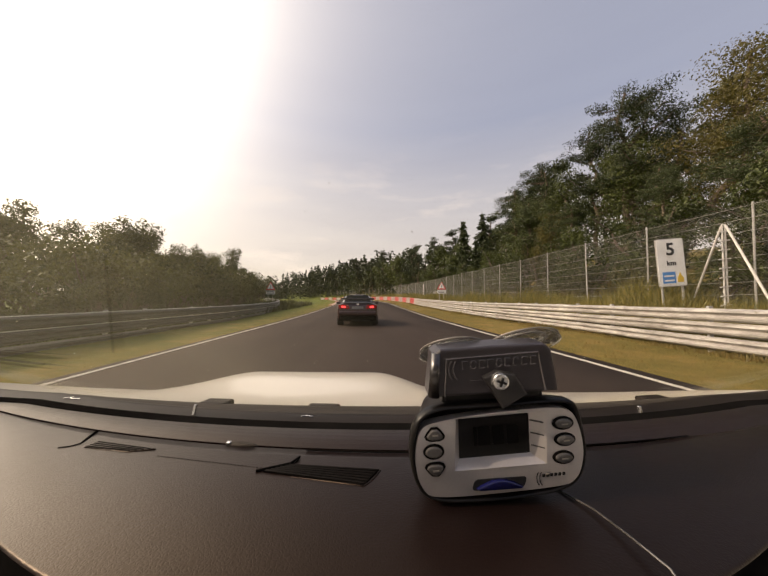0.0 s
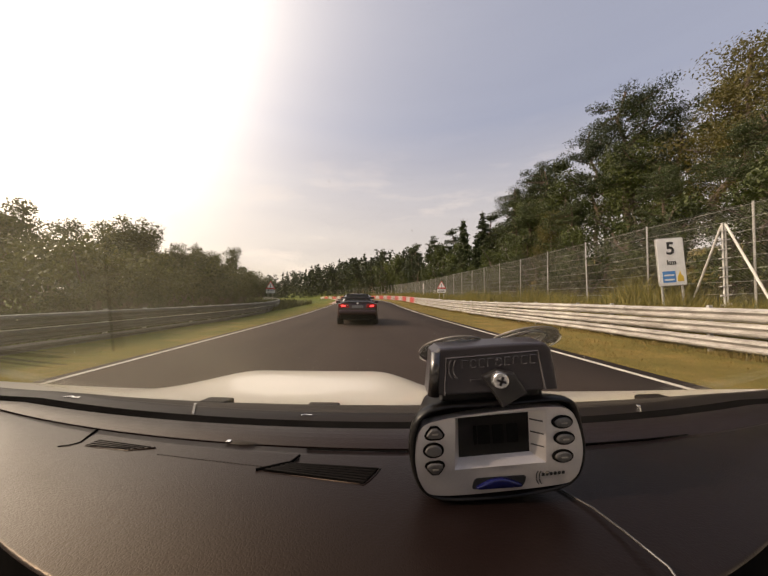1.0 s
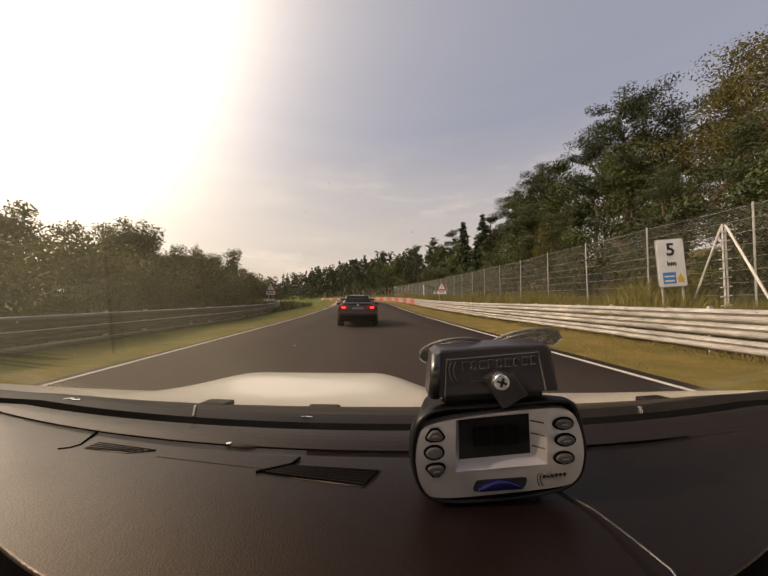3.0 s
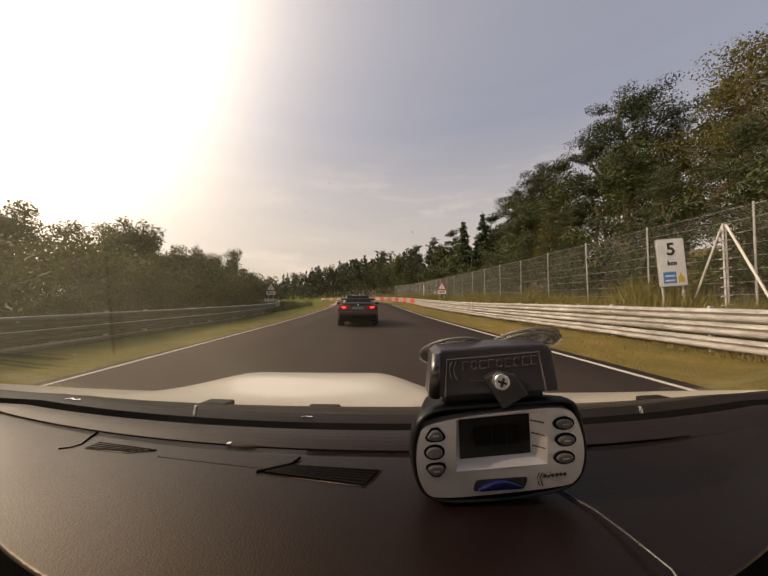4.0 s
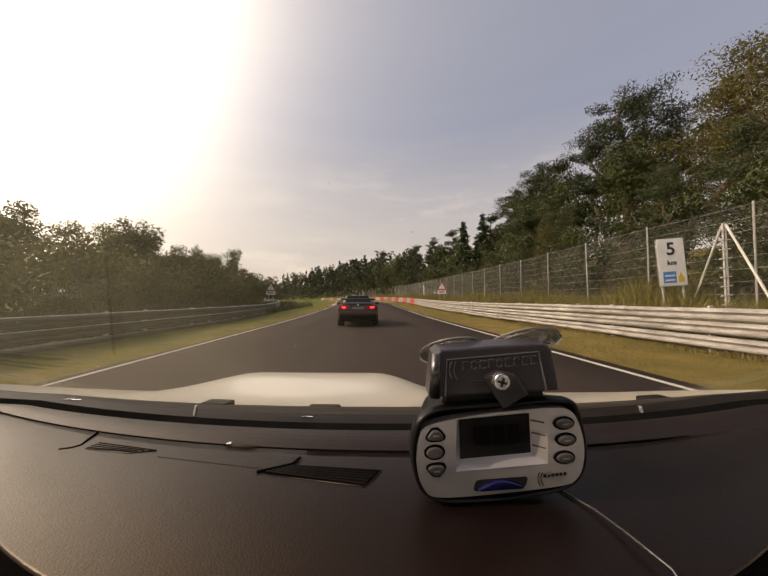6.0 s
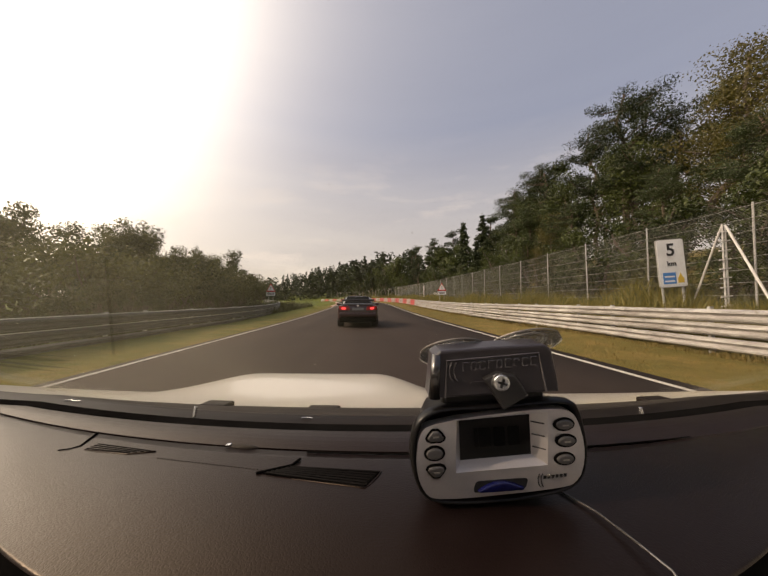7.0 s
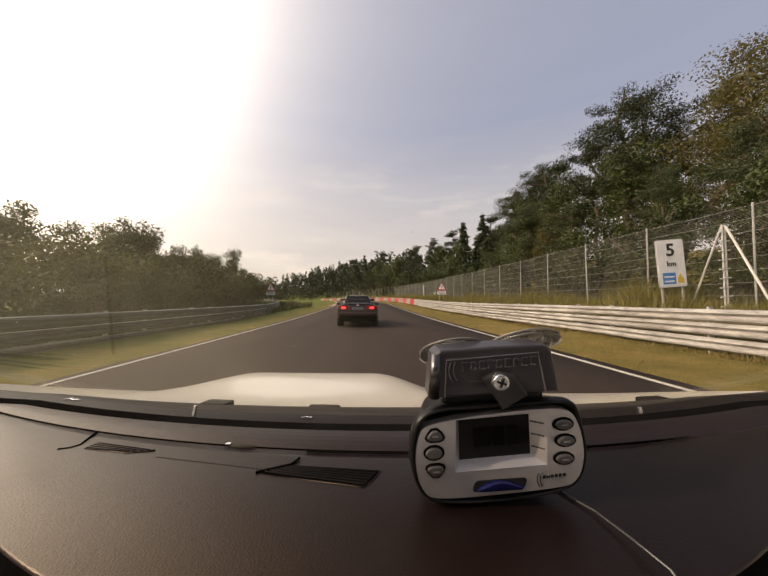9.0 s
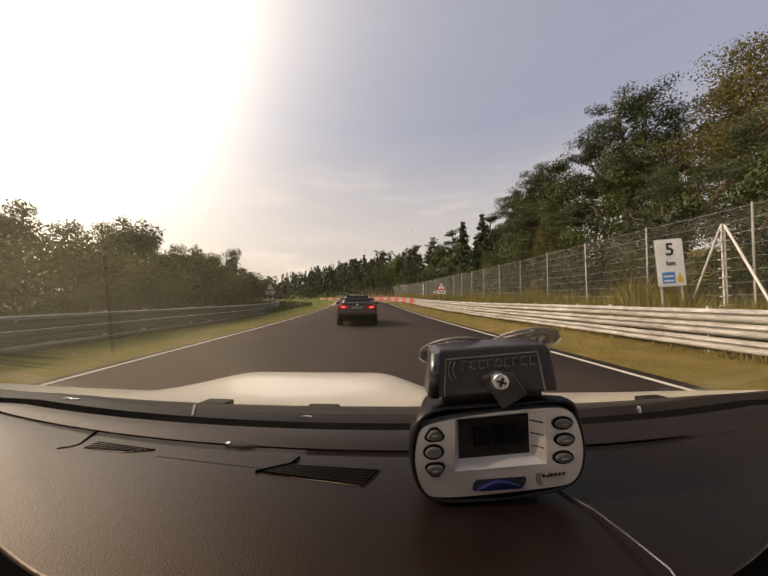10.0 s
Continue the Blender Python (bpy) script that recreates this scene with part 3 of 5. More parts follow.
# ---- grass ----
def grass(name, label, s0, s1, y0, y1, count, h0, h1, wide, mat, lean=0.35, near=0.0):
    rnd = np.random.default_rng(len(label) + count)
    n = count
    y = y0 + (y1 - y0) * rnd.random(n) ** 1.9
    s = s0 + (s1 - s0) * rnd.random(n)
    hh = h0 + (h1 - h0) * rnd.random(n) ** 1.6
    patch = np.array([0.65 + 0.7 * noise.noise((a * 0.5, b * 0.35, 9.0)) for a, b in zip(s, y)])
    hh *= np.clip(patch, 0.3, 1.4)
    base = np.array([place(a, b) for a, b in zip(s, y)])
    ang = rnd.random(n) * 2 * np.pi
    w = wide * (0.6 + 0.8 * rnd.random(n)) * (1 + np.maximum(y, 0) / 25.0)
    side = np.stack([np.cos(ang), np.sin(ang), np.zeros(n)], 1) * w[:, None]
    tip = np.stack([rnd.normal(0.12, lean, n), rnd.normal(0, lean, n), np.ones(n)], 1) * hh[:, None]
    mid = tip * 0.55 - np.stack([tip[:, 0] * 0.25, tip[:, 1] * 0.25, np.zeros(n)], 1)
    v = np.stack([base - side, base + side, base + mid + side * 0.7, base + mid - side * 0.7, base + tip], 1).reshape(-1, 3)
    k = np.arange(n)[:, None] * 5
    faces = (k + np.array([[0, 1, 2, 3]])).tolist() + (k + np.array([[3, 2, 4]])).tolist()
    ob = part(name, quads(name, v, faces, mat), mat)
    tagged(ob, label, "grass", kind="stuff")


grass("bank_grass", "tall dry seeding grass on the bank behind the barrier", 7.75, 10.4, 0.5, 110.0, 34000, 0.75, 1.65, 0.008, BLADE)
grass("bank_grass", "rank tall grass and weeds below the fence", 8.6, 13.5, 0.5, 80.0, 18000, 0.5, 1.4, 0.011, LEAF_PALE)
grass("verge_grass", "short mown yellowing grass between track and barrier", 4.8, 7.5, 1.5, 60.0, 19000, 0.02, 0.08, 0.006, BLADE_SHORT)
grass("verge_grass", "short mown grass strip beside the grey barrier", -7.2, -4.85, 1.5, 60.0, 9000, 0.012, 0.04, 0.005, BLADE_GREEN)
grass("verge_grass", "ragged grass tufts along the foot of the white barrier", 7.05, 7.42, 1.5, 60.0, 7000, 0.05, 0.24, 0.006, BLADE_SHORT)
grass("weeds", "rank dark green weeds behind the grey barrier", -12.5, -7.5, 1.0, 44.0, 16000, 0.45, 1.05, 0.012, LEAF_PALE)
grass("meadow_grass", "bright green grass inside the bend", -24.0, -5.0, 36.0, 110.0, 11000, 0.03, 0.08, 0.01, BLADE_GREEN)


# ---- trees ----
def leaf_cards(rnd, centres, size, aspect, outward=None, flat=0.0, shell=0.0):
    """Small leaf blades at centres, each a lozenge; shell: how far they lie along the surface of their clump."""
    n = len(centres)
    d = rnd.normal(size=(n, 3))
    if shell:
        face = outward * shell + rnd.normal(size=(n, 3)) * 0.42
        d = np.cross(face, d)
        d /= np.linalg.norm(d, axis=1, keepdims=True) + 1e-9
        e = np.cross(face, d)
    else:
        if outward is not None:
            d = d * 0.55 + outward
        d[:, 2] *= 1.0 - flat
        d /= np.linalg.norm(d, axis=1, keepdims=True) + 1e-9
        e = np.cross(d, rnd.normal(size=(n, 3)))
    e /= np.linalg.norm(e, axis=1, keepdims=True) + 1e-9
    s = (size * (0.55 + 0.9 * rnd.random(n)))[:, None]
    d, e = d * s, e * s * aspect
    v = np.stack([centres - d, centres + e * 0.9 - d * 0.1, centres + d, centres - e * 0.9 + d * 0.1], 1).reshape(-1, 3)
    f = np.arange(n)[:, None] * 4 + np.array([[0, 1, 2, 3]])
    return v, f


def bent(rnd, a, b, r0, r1, bm, wob=0.08, k=4, n=6):
    """A tapered crooked limb."""
    a, b = Vector(a), Vector(b)
    ln = (b - a).length
    pts = [a.lerp(b, i / k) + Vector((rnd.normal() * wob * ln * (0 < i < k), rnd.normal() * wob * ln * (0 < i < k), 0)) for i in range(k + 1)]
    for i in range(k):
        rod(pts[i], pts[i + 1], r0 + (r1 - r0) * i / k, r0 + (r1 - r0) * (i + 1) / k, n, bm)
    return pts


def crown_points(rnd, lumps, per, wind=0.0, squash=0.85):
    """Leaf places in the outer half of many uneven lumps."""
    out, dirs = [], []
    for c, r in lumps:
        m = int(per * (r ** 1.6))
        d = rnd.normal(size=(m, 3))
        d /= np.linalg.norm(d, axis=1, keepdims=True) + 1e-9
        rad = r * (0.35 + 0.75 * rnd.random(m) ** 0.6) * (1 + 0.35 * rnd.random(m) ** 6)
        p = np.array(c) + d * rad[:, None] * rnd.uniform(0.65, 1.3, 3) * np.array([1.0, 1.0, squash])
        p[:, 0] += wind * np.maximum(d[:, 2], 0) * r
        out.append(p)
        dirs.append(d)
    return np.concatenate(out), np.concatenate(dirs)


def broad_tree(name, label, seed, h, leaf, bark, wide=0.3, low=0.2, size=0.112, per=188, wind=0.0, group="", stems=1, thick=0.018, aspect=0.55, shell=0.8):
    rnd = np.random.default_rng(seed)
    t = thing(name, label, "tree", group)
    bm = bmesh.new()
    lumps = []
    for s in range(stems):
        foot = Vector((rnd.normal() * 0.4 * (stems > 1), rnd.normal() * 0.4 * (stems > 1), -0.2))
        head = Vector((rnd.normal() * h * 0.1 * stems ** 0.5, rnd.normal() * h * 0.1 * stems ** 0.5, h * 0.85))
        pts = bent(rnd, foot, head, h * thick, h * thick * 0.28, bm, 0.03, 6, 7)
        for i in range(int(15 / stems) + (3 if stems < 3 else 6)):
            f = low + (0.97 - low) * rnd.random()
            p = foot.lerp(head, f)
            ang = rnd.random() * 2 * math.pi
            reach = h * wide * (0.35 + 0.75 * rnd.random()) * math.sin(math.pi * min(0.2 + 0.85 * (f - low) / (1 - low), 0.97)) / stems ** 0.3
            tip = p + Vector((math.cos(ang) * reach + wind * reach, math.sin(ang) * reach, reach * (0.25 + 0.5 * rnd.random())))
            bent(rnd, p, tip, h * thick / 3, h * thick / 12, bm, 0.1, 3, 5)
            r = h * (0.06 + 0.075 * rnd.random())
            lumps.append((tuple(tip), r))
            lumps.append((tuple(p.lerp(tip, 0.6) + Vector((rnd.normal(), rnd.normal(), rnd.normal())) * r * 0.5), r * 0.9))
        lumps.append((tuple(head), h * 0.08))
    part("trunk", bm, bark, t)
    c, d = crown_points(rnd, lumps, per, wind)
    part("crown", quads("crown", *leaf_cards(rnd, c, size, aspect, d, shell=shell), leaf), leaf, t)
    return t


def spruce(name, label, seed, h, group="", thin=1.0):
    rnd = np.random.default_rng(seed)
    t = thing(name, label, "tree", group)
    bm = bmesh.new()
    bent(rnd, (0, 0, -0.2), (0, 0, h), h * 0.014, h * 0.002, bm, 0.004, 6, 7)
    cen, out = [], []
    for i in range(30):
        f = 0.1 + 0.88 * i / 30
        reach = h * 0.2 * (1 - f) ** 0.85 + 0.12
        for j in range(7):
            a = rnd.random() * 2 * math.pi
            L = reach * (0.65 + 0.5 * rnd.random())
            tip = (math.cos(a) * L, math.sin(a) * L, h * f - L * 0.28)
            if i % 3 == 0:
                rod((0, 0, h * f), tip, 0.03, 0.008, 4, bm)
            m = int((7 + 16 * L) * thin)
            q = rnd.random(m) ** 0.7
            p = np.outer(q, tip) + np.outer(1 - q, (0, 0, h * f)) + rnd.normal(size=(m, 3)) * np.array([0.16, 0.16, 0.1]) * (0.4 + L * 0.35)
            cen.append(p)
            out.append(np.tile([math.cos(a), math.sin(a), -0.4], (m, 1)))
    part("trunk", bm, BARK, t)
    c, d = np.concatenate(cen), np.concatenate(out)
    part("crown", quads("crown", *leaf_cards(rnd, c, 0.3 / thin ** 0.5, 0.3, d), NEEDLE), NEEDLE, t)
    return t


def pine(name, label, seed, h, group="", size=0.085, per=430):
    rnd = np.random.default_rng(seed)
    t = thing(name, label, "tree", group)
    bm = bmesh.new()
    head = Vector((rnd.normal() * 0.4, rnd.normal() * 0.4, h * 0.95))
    bent(rnd, (0, 0, -0.3), head, h * 0.016, h * 0.006, bm, 0.015, 7, 8)
    lumps = []
    for i in range(24):
        f = 0.42 + 0.55 * rnd.random()
        p = Vector((0, 0, 0)).lerp(head, f)
        a = rnd.random() * 2 * math.pi
        reach = h * 0.22 * (0.35 + 0.85 * rnd.random()) * (1.2 - 0.6 * (f - 0.42) / 0.55)
        tip = p + Vector((math.cos(a) * reach, math.sin(a) * reach, reach * (0.05 + 0.4 * rnd.random())))
        bent(rnd, p, tip, h * 0.005, h * 0.0015, bm, 0.1, 3, 5)
        for q in (1.0, 0.72, 0.42):             # tiers of flattened tufts along each limb
            lumps.append((tuple(p.lerp(tip, q) + Vector((rnd.normal(), rnd.normal(), 0.5 * rnd.normal())) * h * 0.012), h * (0.036 + 0.03 * rnd.random())))
    lumps.append((tuple(head), h * 0.06))
    part("trunk", bm, BARK_PINE, t)
    c, d = crown_points(rnd, lumps, per, 0.0, 0.55)
    part("crown", quads("crown", *leaf_cards(rnd, c, size, 0.4, d * np.array([1.0, 1.0, 1.6]), shell=0.6), NEEDLE), NEEDLE, t)
    return t


def bush(name, label, seed, h, leaf, group="", size=0.07, per=580):
    rnd = np.random.default_rng(seed)
    t = thing(name, label, "bush", group)
    bm = bmesh.new()
    lumps = []
    for i in range(11):
        a = rnd.random() * 2 * math.pi
        tip = Vector((math.cos(a) * h * 0.5 * rnd.random(), math.sin(a) * h * 0.5 * rnd.random(), h * (0.35 + 0.5 * rnd.random())))
        bent(rnd, (rnd.normal() * 0.1, rnd.normal() * 0.1, -0.1), tip, 0.03, 0.008, bm, 0.1, 3, 5)
        lumps.append((tuple(tip), h * (0.15 + 0.13 * rnd.random())))
    part("stems", bm, BARK, t)
    c, d = crown_points(rnd, lumps, per)
    part("crown", quads("crown", *leaf_cards(rnd, c, size, 0.55, d, shell=0.8), leaf), leaf, t)
    return t


def plant(models, s, y, scale, k):
    src = models[k % len(models)]
    p = place(s, y)
    m = pose(p.x, p.y, p.z, random.uniform(-2, 2), random.uniform(-2, 2), random.uniform(0, 360))
    ob = copy_thing(src, m)
    ob.scale = (scale, scale, scale * random.uniform(0.92, 1.1))
    return ob


def shift(ob, s, y, turn=0.0, scale=1.0):
    p = place(s, y)
    ob.matrix_world = pose(p.x, p.y, p.z, 0, 0, turn) @ Matrix.Diagonal((scale, scale, scale, 1))


def build_trees():
    random.seed(5)
    wood = "trees of the wooded slope"
    a = broad_tree("broadleaf_tree", "dense dark green broadleaf tree on the slope", 1, 14.0, LEAF, BARK, 0.3, 0.12, 0.1, 170, group=wood)
    b = broad_tree("broadleaf_tree", "rounded mid-green broadleaf tree on the slope", 2, 12.5, LEAF, BARK, 0.34, 0.1, 0.1, 170, group=wood)
    r = broad_tree("broadleaf_tree", "tall broadleaf tree with rust-tinged crown", 3, 15.0, LEAF_RUST, BARK, 0.24, 0.15, 0.075, 330, group=wood)
    p1 = pine("pine_tree", "tall pine with bare reddish trunk and clumped crown", 4, 16.5, wood)
    p2 = pine("pine_tree", "slender pine with open clumped crown", 5, 15.0, wood)
    sp = spruce("spruce_tree", "dark pointed spruce among the broadleaf trees", 6, 15.0, wood)
    shift(a, 16.5, 27.0, 0, 0.66); shift(b, 15.0, 21.0, 0, 0.62); shift(r, 18.4, 13.5, 0, 0.84); shift(p1, 17.6, 18.2, 0, 0.8); shift(p2, 18.0, 34.0, 0, 0.8); shift(sp, 18.5, 45.0, 0, 0.8)
    fa = broad_tree("broadleaf_tree", "distant dense green broadleaf tree on the slope", 31, 13.5, LEAF, BARK, 0.3, 0.1, 0.24, 60, group=wood)
    fb = broad_tree("broadleaf_tree", "distant rounded broadleaf tree on the slope", 32, 12.5, LEAF, BARK, 0.34, 0.1, 0.24, 60, group=wood)
    fp = pine("pine_tree", "distant pine with clumped crown", 33, 16.0, wood, 0.2, 100)
    fs = spruce("spruce_tree", "distant dark pointed spruce", 34, 14.0, wood, 0.5)
    shift(fa, 17.0, 95.0); shift(fb, 16.0, 101.0); shift(fp, 18.0, 107.0); shift(fs, 19.0, 113.0)
    far_mix = [fa, fp, fb, fp, fs, fa, fp]
    mix = [a, p1, b, p2, p1, a, p2, sp, p1, b, p2, r]
    k = 0
    for s, y0, y1, step, sc in ((15.2, 4, 150, 4.8, 0.6), (19.5, 5, 150, 6.0, 0.92), (26.0, 9, 150, 8.5, 1.14)):
        y = y0
        while y < y1:
            plant(mix if y < 44 and s < 25 else far_mix, s + random.uniform(-1.3, 1.3), y + random.uniform(-1.5, 1.5), sc * random.uniform(0.85, 1.08) * (0.75 if y < 24 else 0.88), k * 5 + int(s))
            y += step
            k += 1
    for m, sd, y, sc in ((a, 16.8, 24.6, 0.88), (p2, 17.6, 27.5, 0.9), (b, 17.2, 16.2, 0.8), (p1, 19.0, 31.0, 0.92), (p2, 18.5, 22.0, 0.85), (a, 21.5, 19.4, 0.92), (b, 18.6, 16.9, 0.84)):
        plant([m], sd, y, sc * 0.92, 0)
    under = "bushes behind the fence"
    u1 = bush("bush", "leafy green bush behind the fence", 11, 2.6, LEAF, under)
    u2 = bush("bush", "pale green straggling bush behind the fence", 12, 2.2, LEAF_PALE, under)
    shift(u1, 12.3, 12.0); shift(u2, 12.0, 16.5)
    th = broad_tree("thicket_tree", "low spreading hazel thicket behind the fence", 13, 5.0, LEAF, BARK, 0.5, 0.02, 0.064, 370, 0.0, under, 3)
    shift(th, 14.0, 10.0)
    for i in range(13):
        plant([th], random.uniform(13.4, 14.6), 3.0 + i * 4.8 + random.uniform(-1, 1), random.uniform(0.8, 1.25), i)
    for i in range(30):
        plant([u1, u2], random.uniform(11.8, 13.3), 2.0 + i * 3.6 + random.uniform(-1, 1), random.uniform(0.7, 1.35), i)
    # the trees by the grey barrier
    row = "trees beside the grey barrier"
    l1 = broad_tree("poplar_tree", "airy grey-green poplar bent by the wind", 21, 7.0, LEAF_PALE, BARK, 0.32, 0.03, 0.085, 470, 0.3, row, 3, 0.009, 0.5, 0.5)
    l2 = broad_tree("willow_tree", "feathery willow with loose wind-blown twigs", 22, 7.4, LEAF_PALE, BARK, 0.38, 0.03, 0.085, 470, 0.4, row, 3, 0.009, 0.5, 0.5)
    l3 = broad_tree("broadleaf_tree", "compact dark broadleaf tree by the barrier", 23, 6.2, LEAF, BARK, 0.38, 0.03, 0.09, 440, 0.2, row, 2, 0.01, 0.5, 0.5)
    shift(l1, -15.0, 18.5, 40, 0.84); shift(l2, -13.2, 26.5, 0, 0.78); shift(l3, -13.4, 32.0, 0, 0.84)
    for m, sd, y, sc in ((l3, -13.2, 22.5, 0.8), (l2, -15.0, 23.0, 0.85), (l3, -15.5, 29.0, 0.95), (l3, -16.5, 36.0, 0.95), (l2, -17.5, 33.0, 0.85), (l3, -18.0, 41.0, 0.8), (l2, -17.5, 14.0, 1.05), (l1, -19.5, 11.5, 1.05), (l2, -16.0, 20.5, 0.95), (l3, -16.5, 10.0, 0.62), (l3, -14.5, 16.0, 0.66)):
        plant([m], sd, y, sc * 0.86, 0)
    lb = bush("bush", "dark tangled bush at the foot of the trees", 24, 2.4, LEAF_PALE, "bushes beside the grey barrier", 0.06, 620)
    shift(lb, -9.6, 8.0)
    for i in range(8):
        plant([lb], random.uniform(-21.0, -18.0), 9.0 + i * 3.2, random.uniform(1.7, 2.2), 0)
    for i in range(13):
        if i > 2:
            plant([lb], random.uniform(-15.5, -13.0), 4.0 + i * 2.8, random.uniform(1.2, 1.6), 0)
        if i > 3:
            plant([lb], random.uniform(-13.2, -12.0), 3.0 + i * 2.8, random.uniform(1.5, 1.9), 0)
        plant([lb], random.uniform(-10.6, -9.2) - 0.008 * max(i * 2.6 - 12, 0) ** 2, 2.0 + i * 2.6, random.uniform(0.7, 1.2), 0)


build_trees()


def far_wood():
    """The distant woods that close the view, as one mass of small foliage."""
    rnd = np.random.default_rng(8)
    cen, out = [], []
    for i in range(260):
        if i < 170:
            s, y = rnd.uniform(-42, 60), rnd.uniform(150, 225)
        else:
            s, y = rnd.uniform(12, 45), rnd.uniform(115, 180)
        p = place(s, y)
        h = rnd.uniform(8, 13) if s < 8 else rnd.uniform(11, 17)
        m = 190
        f = rnd.random(m)
        ang = rnd.random(m) * 2 * np.pi
        rad = (h * 0.24) * (1 - f) ** (0.75 if i % 3 else 0.35) * np.sqrt(rnd.random(m))
        cen.append(np.stack([p.x + np.cos(ang) * rad, p.y + np.sin(ang) * rad, p.z + h * (0.05 + 0.95 * f)], 1))
        out.append(np.stack([np.cos(ang), np.sin(ang), np.full(m, 0.2)], 1))
    c, d = np.concatenate(cen), np.concatenate(out)
    ob = part("far_wood", quads("far_wood", *leaf_cards(rnd, c, 0.55, 0.5, d), NEEDLE), NEEDLE)
    tagged(ob, "distant dark woods closing the view beyond the bend", "woods", kind="stuff")


far_wood()


# ---- the distance board ----
def text_mesh(words, size, depth, at, turn):
    """Built-in lettering as a mesh."""
    cu = bpy.data.curves.new("lettering", "FONT")
    cu.offset = size * 0.02
    cu.body, cu.size, cu.extrude, cu.align_x, cu.align_y, cu.resolution_u = words, size, depth, "CENTER", "CENTER", 3
    ob = bpy.data.objects.new("lettering", cu)
    me = bpy.data.meshes.new_from_object(ob)
    bpy.data.objects.remove(ob)
    me.transform(Matrix.Translation(at) @ turn)
    return me


def build_sign():
    p = place(9.66, 8.48)
    t = thing("distance_board", "white rectangular kilometre board with blue field on two posts", "sign", m=Matrix.Translation((p.x, p.y, 0)) @ pose(0, 0, 0, 0, -4, -8))
    part("board", slab(rounded(0.78, 1.46, 0.05, 4, at=(0, 2.38)), 0.0, 0.03, 0.004), SIGN_WHITE, t)
    part("rim", join(slab(rounded(0.82, 1.5, 0.06, 4, at=(0, 2.38)), 0.008, 0.036)), POST, t)
    for x in (-0.3, 0.3):
        part("post", rod((x, 0.06, 0.2), (x, 0.06, 3.0), 0.03, n=8), POST, t)
    front = pose(0, 0, 0, 90, 0, 0)
    part("numeral", text_mesh("5", 0.54, 0.003, (0, -0.006, 2.78), front), SIGN_INK, t, "black numeral 5")
    part("unit", text_mesh("km", 0.22, 0.003, (0, -0.006, 2.36), front), SIGN_INK, t, "small black letters")
    part("blue_field", slab([(-0.29, 1.74), (0.08, 1.74), (0.08, 2.09), (-0.29, 2.09)], -0.006, 0.0), SIGN_BLUE, t)
    part("yellow_mark", slab([(0.13, 1.76), (0.31, 1.76), (0.31, 1.9), (0.25, 1.98), (0.22, 2.08), (0.18, 1.98), (0.13, 1.9)], -0.006, 0.0), SIGN_YELLOW, t)
    for z in (1.8, 1.94):
        part("line_of_print", slab([(-0.25, z), (0.04, z), (0.04, z + 0.05), (-0.25, z + 0.05)], -0.009, -0.006), SIGN_WHITE, t)


build_sign()


# ---- cars on the track ----
def loft(stations, n=20, power=3.2):
    """A skin through rounded sections: (y, half width, bottom, top)."""
    bm = bmesh.new()
    rings = []
    for y, w, z0, z1 in stations:
        ring = []
        for i in range(n):
            a = 2 * math.pi * i / n
            c, s = math.cos(a), math.sin(a)
            x = w * math.copysign(abs(c) ** (2 / power), c)
            z = (z0 + z1) / 2 + (z1 - z0) / 2 * math.copysign(abs(s) ** (2 / power), s)
            ring.append(bm.verts.new((x, y, z)))
        rings.append(ring)
    for a, b in zip(rings, rings[1:]):
        for i in range(n):
            bm.faces.new((a[i], a[(i + 1) % n], b[(i + 1) % n], b[i]))
    bm.faces.new(rings[0][::-1])
    bm.faces.new(rings[-1])
    return bm


def frame_panel(a, b, c, d, mat_name, mat, parent, lift=0.0, label=""):
    bm = bmesh.new()
    vs = [Vector(p) for p in (a, b, c, d)]
    nrm = (vs[1] - vs[0]).cross(vs[3] - vs[0]).normalized()
    f = bm.faces.new([bm.verts.new(v + nrm * lift) for v in vs])
    r = bmesh.ops.extrude_face_region(bm, geom=[f])
    bmesh.ops.translate(bm, vec=nrm * -0.02, verts=[v for v in r["geom"] if isinstance(v, bmesh.types.BMVert)])
    return part(mat_name, bm, mat, parent, label)


def cabin_skin(stations, n=24):
    """The glasshouse: (y, half width at the belt, half width at the top, belt, top)."""
    bm = bmesh.new()
    rings = []
    for y, w0, w1, z0, z1 in stations:
        ring = []
        for i in range(n):
            a = 2 * math.pi * i / n
            c, q = math.cos(a), math.sin(a)
            z = (z0 + z1) / 2 + (z1 - z0) / 2 * math.copysign(abs(q) ** 0.42, q)
            f = (z - z0) / max(z1 - z0, 1e-6)
            ring.append(bm.verts.new(((w0 + (w1 - w0) * f) * math.copysign(abs(c) ** 0.42, c), y, z)))
        rings.append(ring)
    for a, b in zip(rings, rings[1:]):
        for i in range(n):
            bm.faces.new((a[i], a[(i + 1) % n], b[(i + 1) % n], b[i]))
    bm.faces.new(rings[0][::-1])
    bm.faces.new(rings[-1])
    return bm


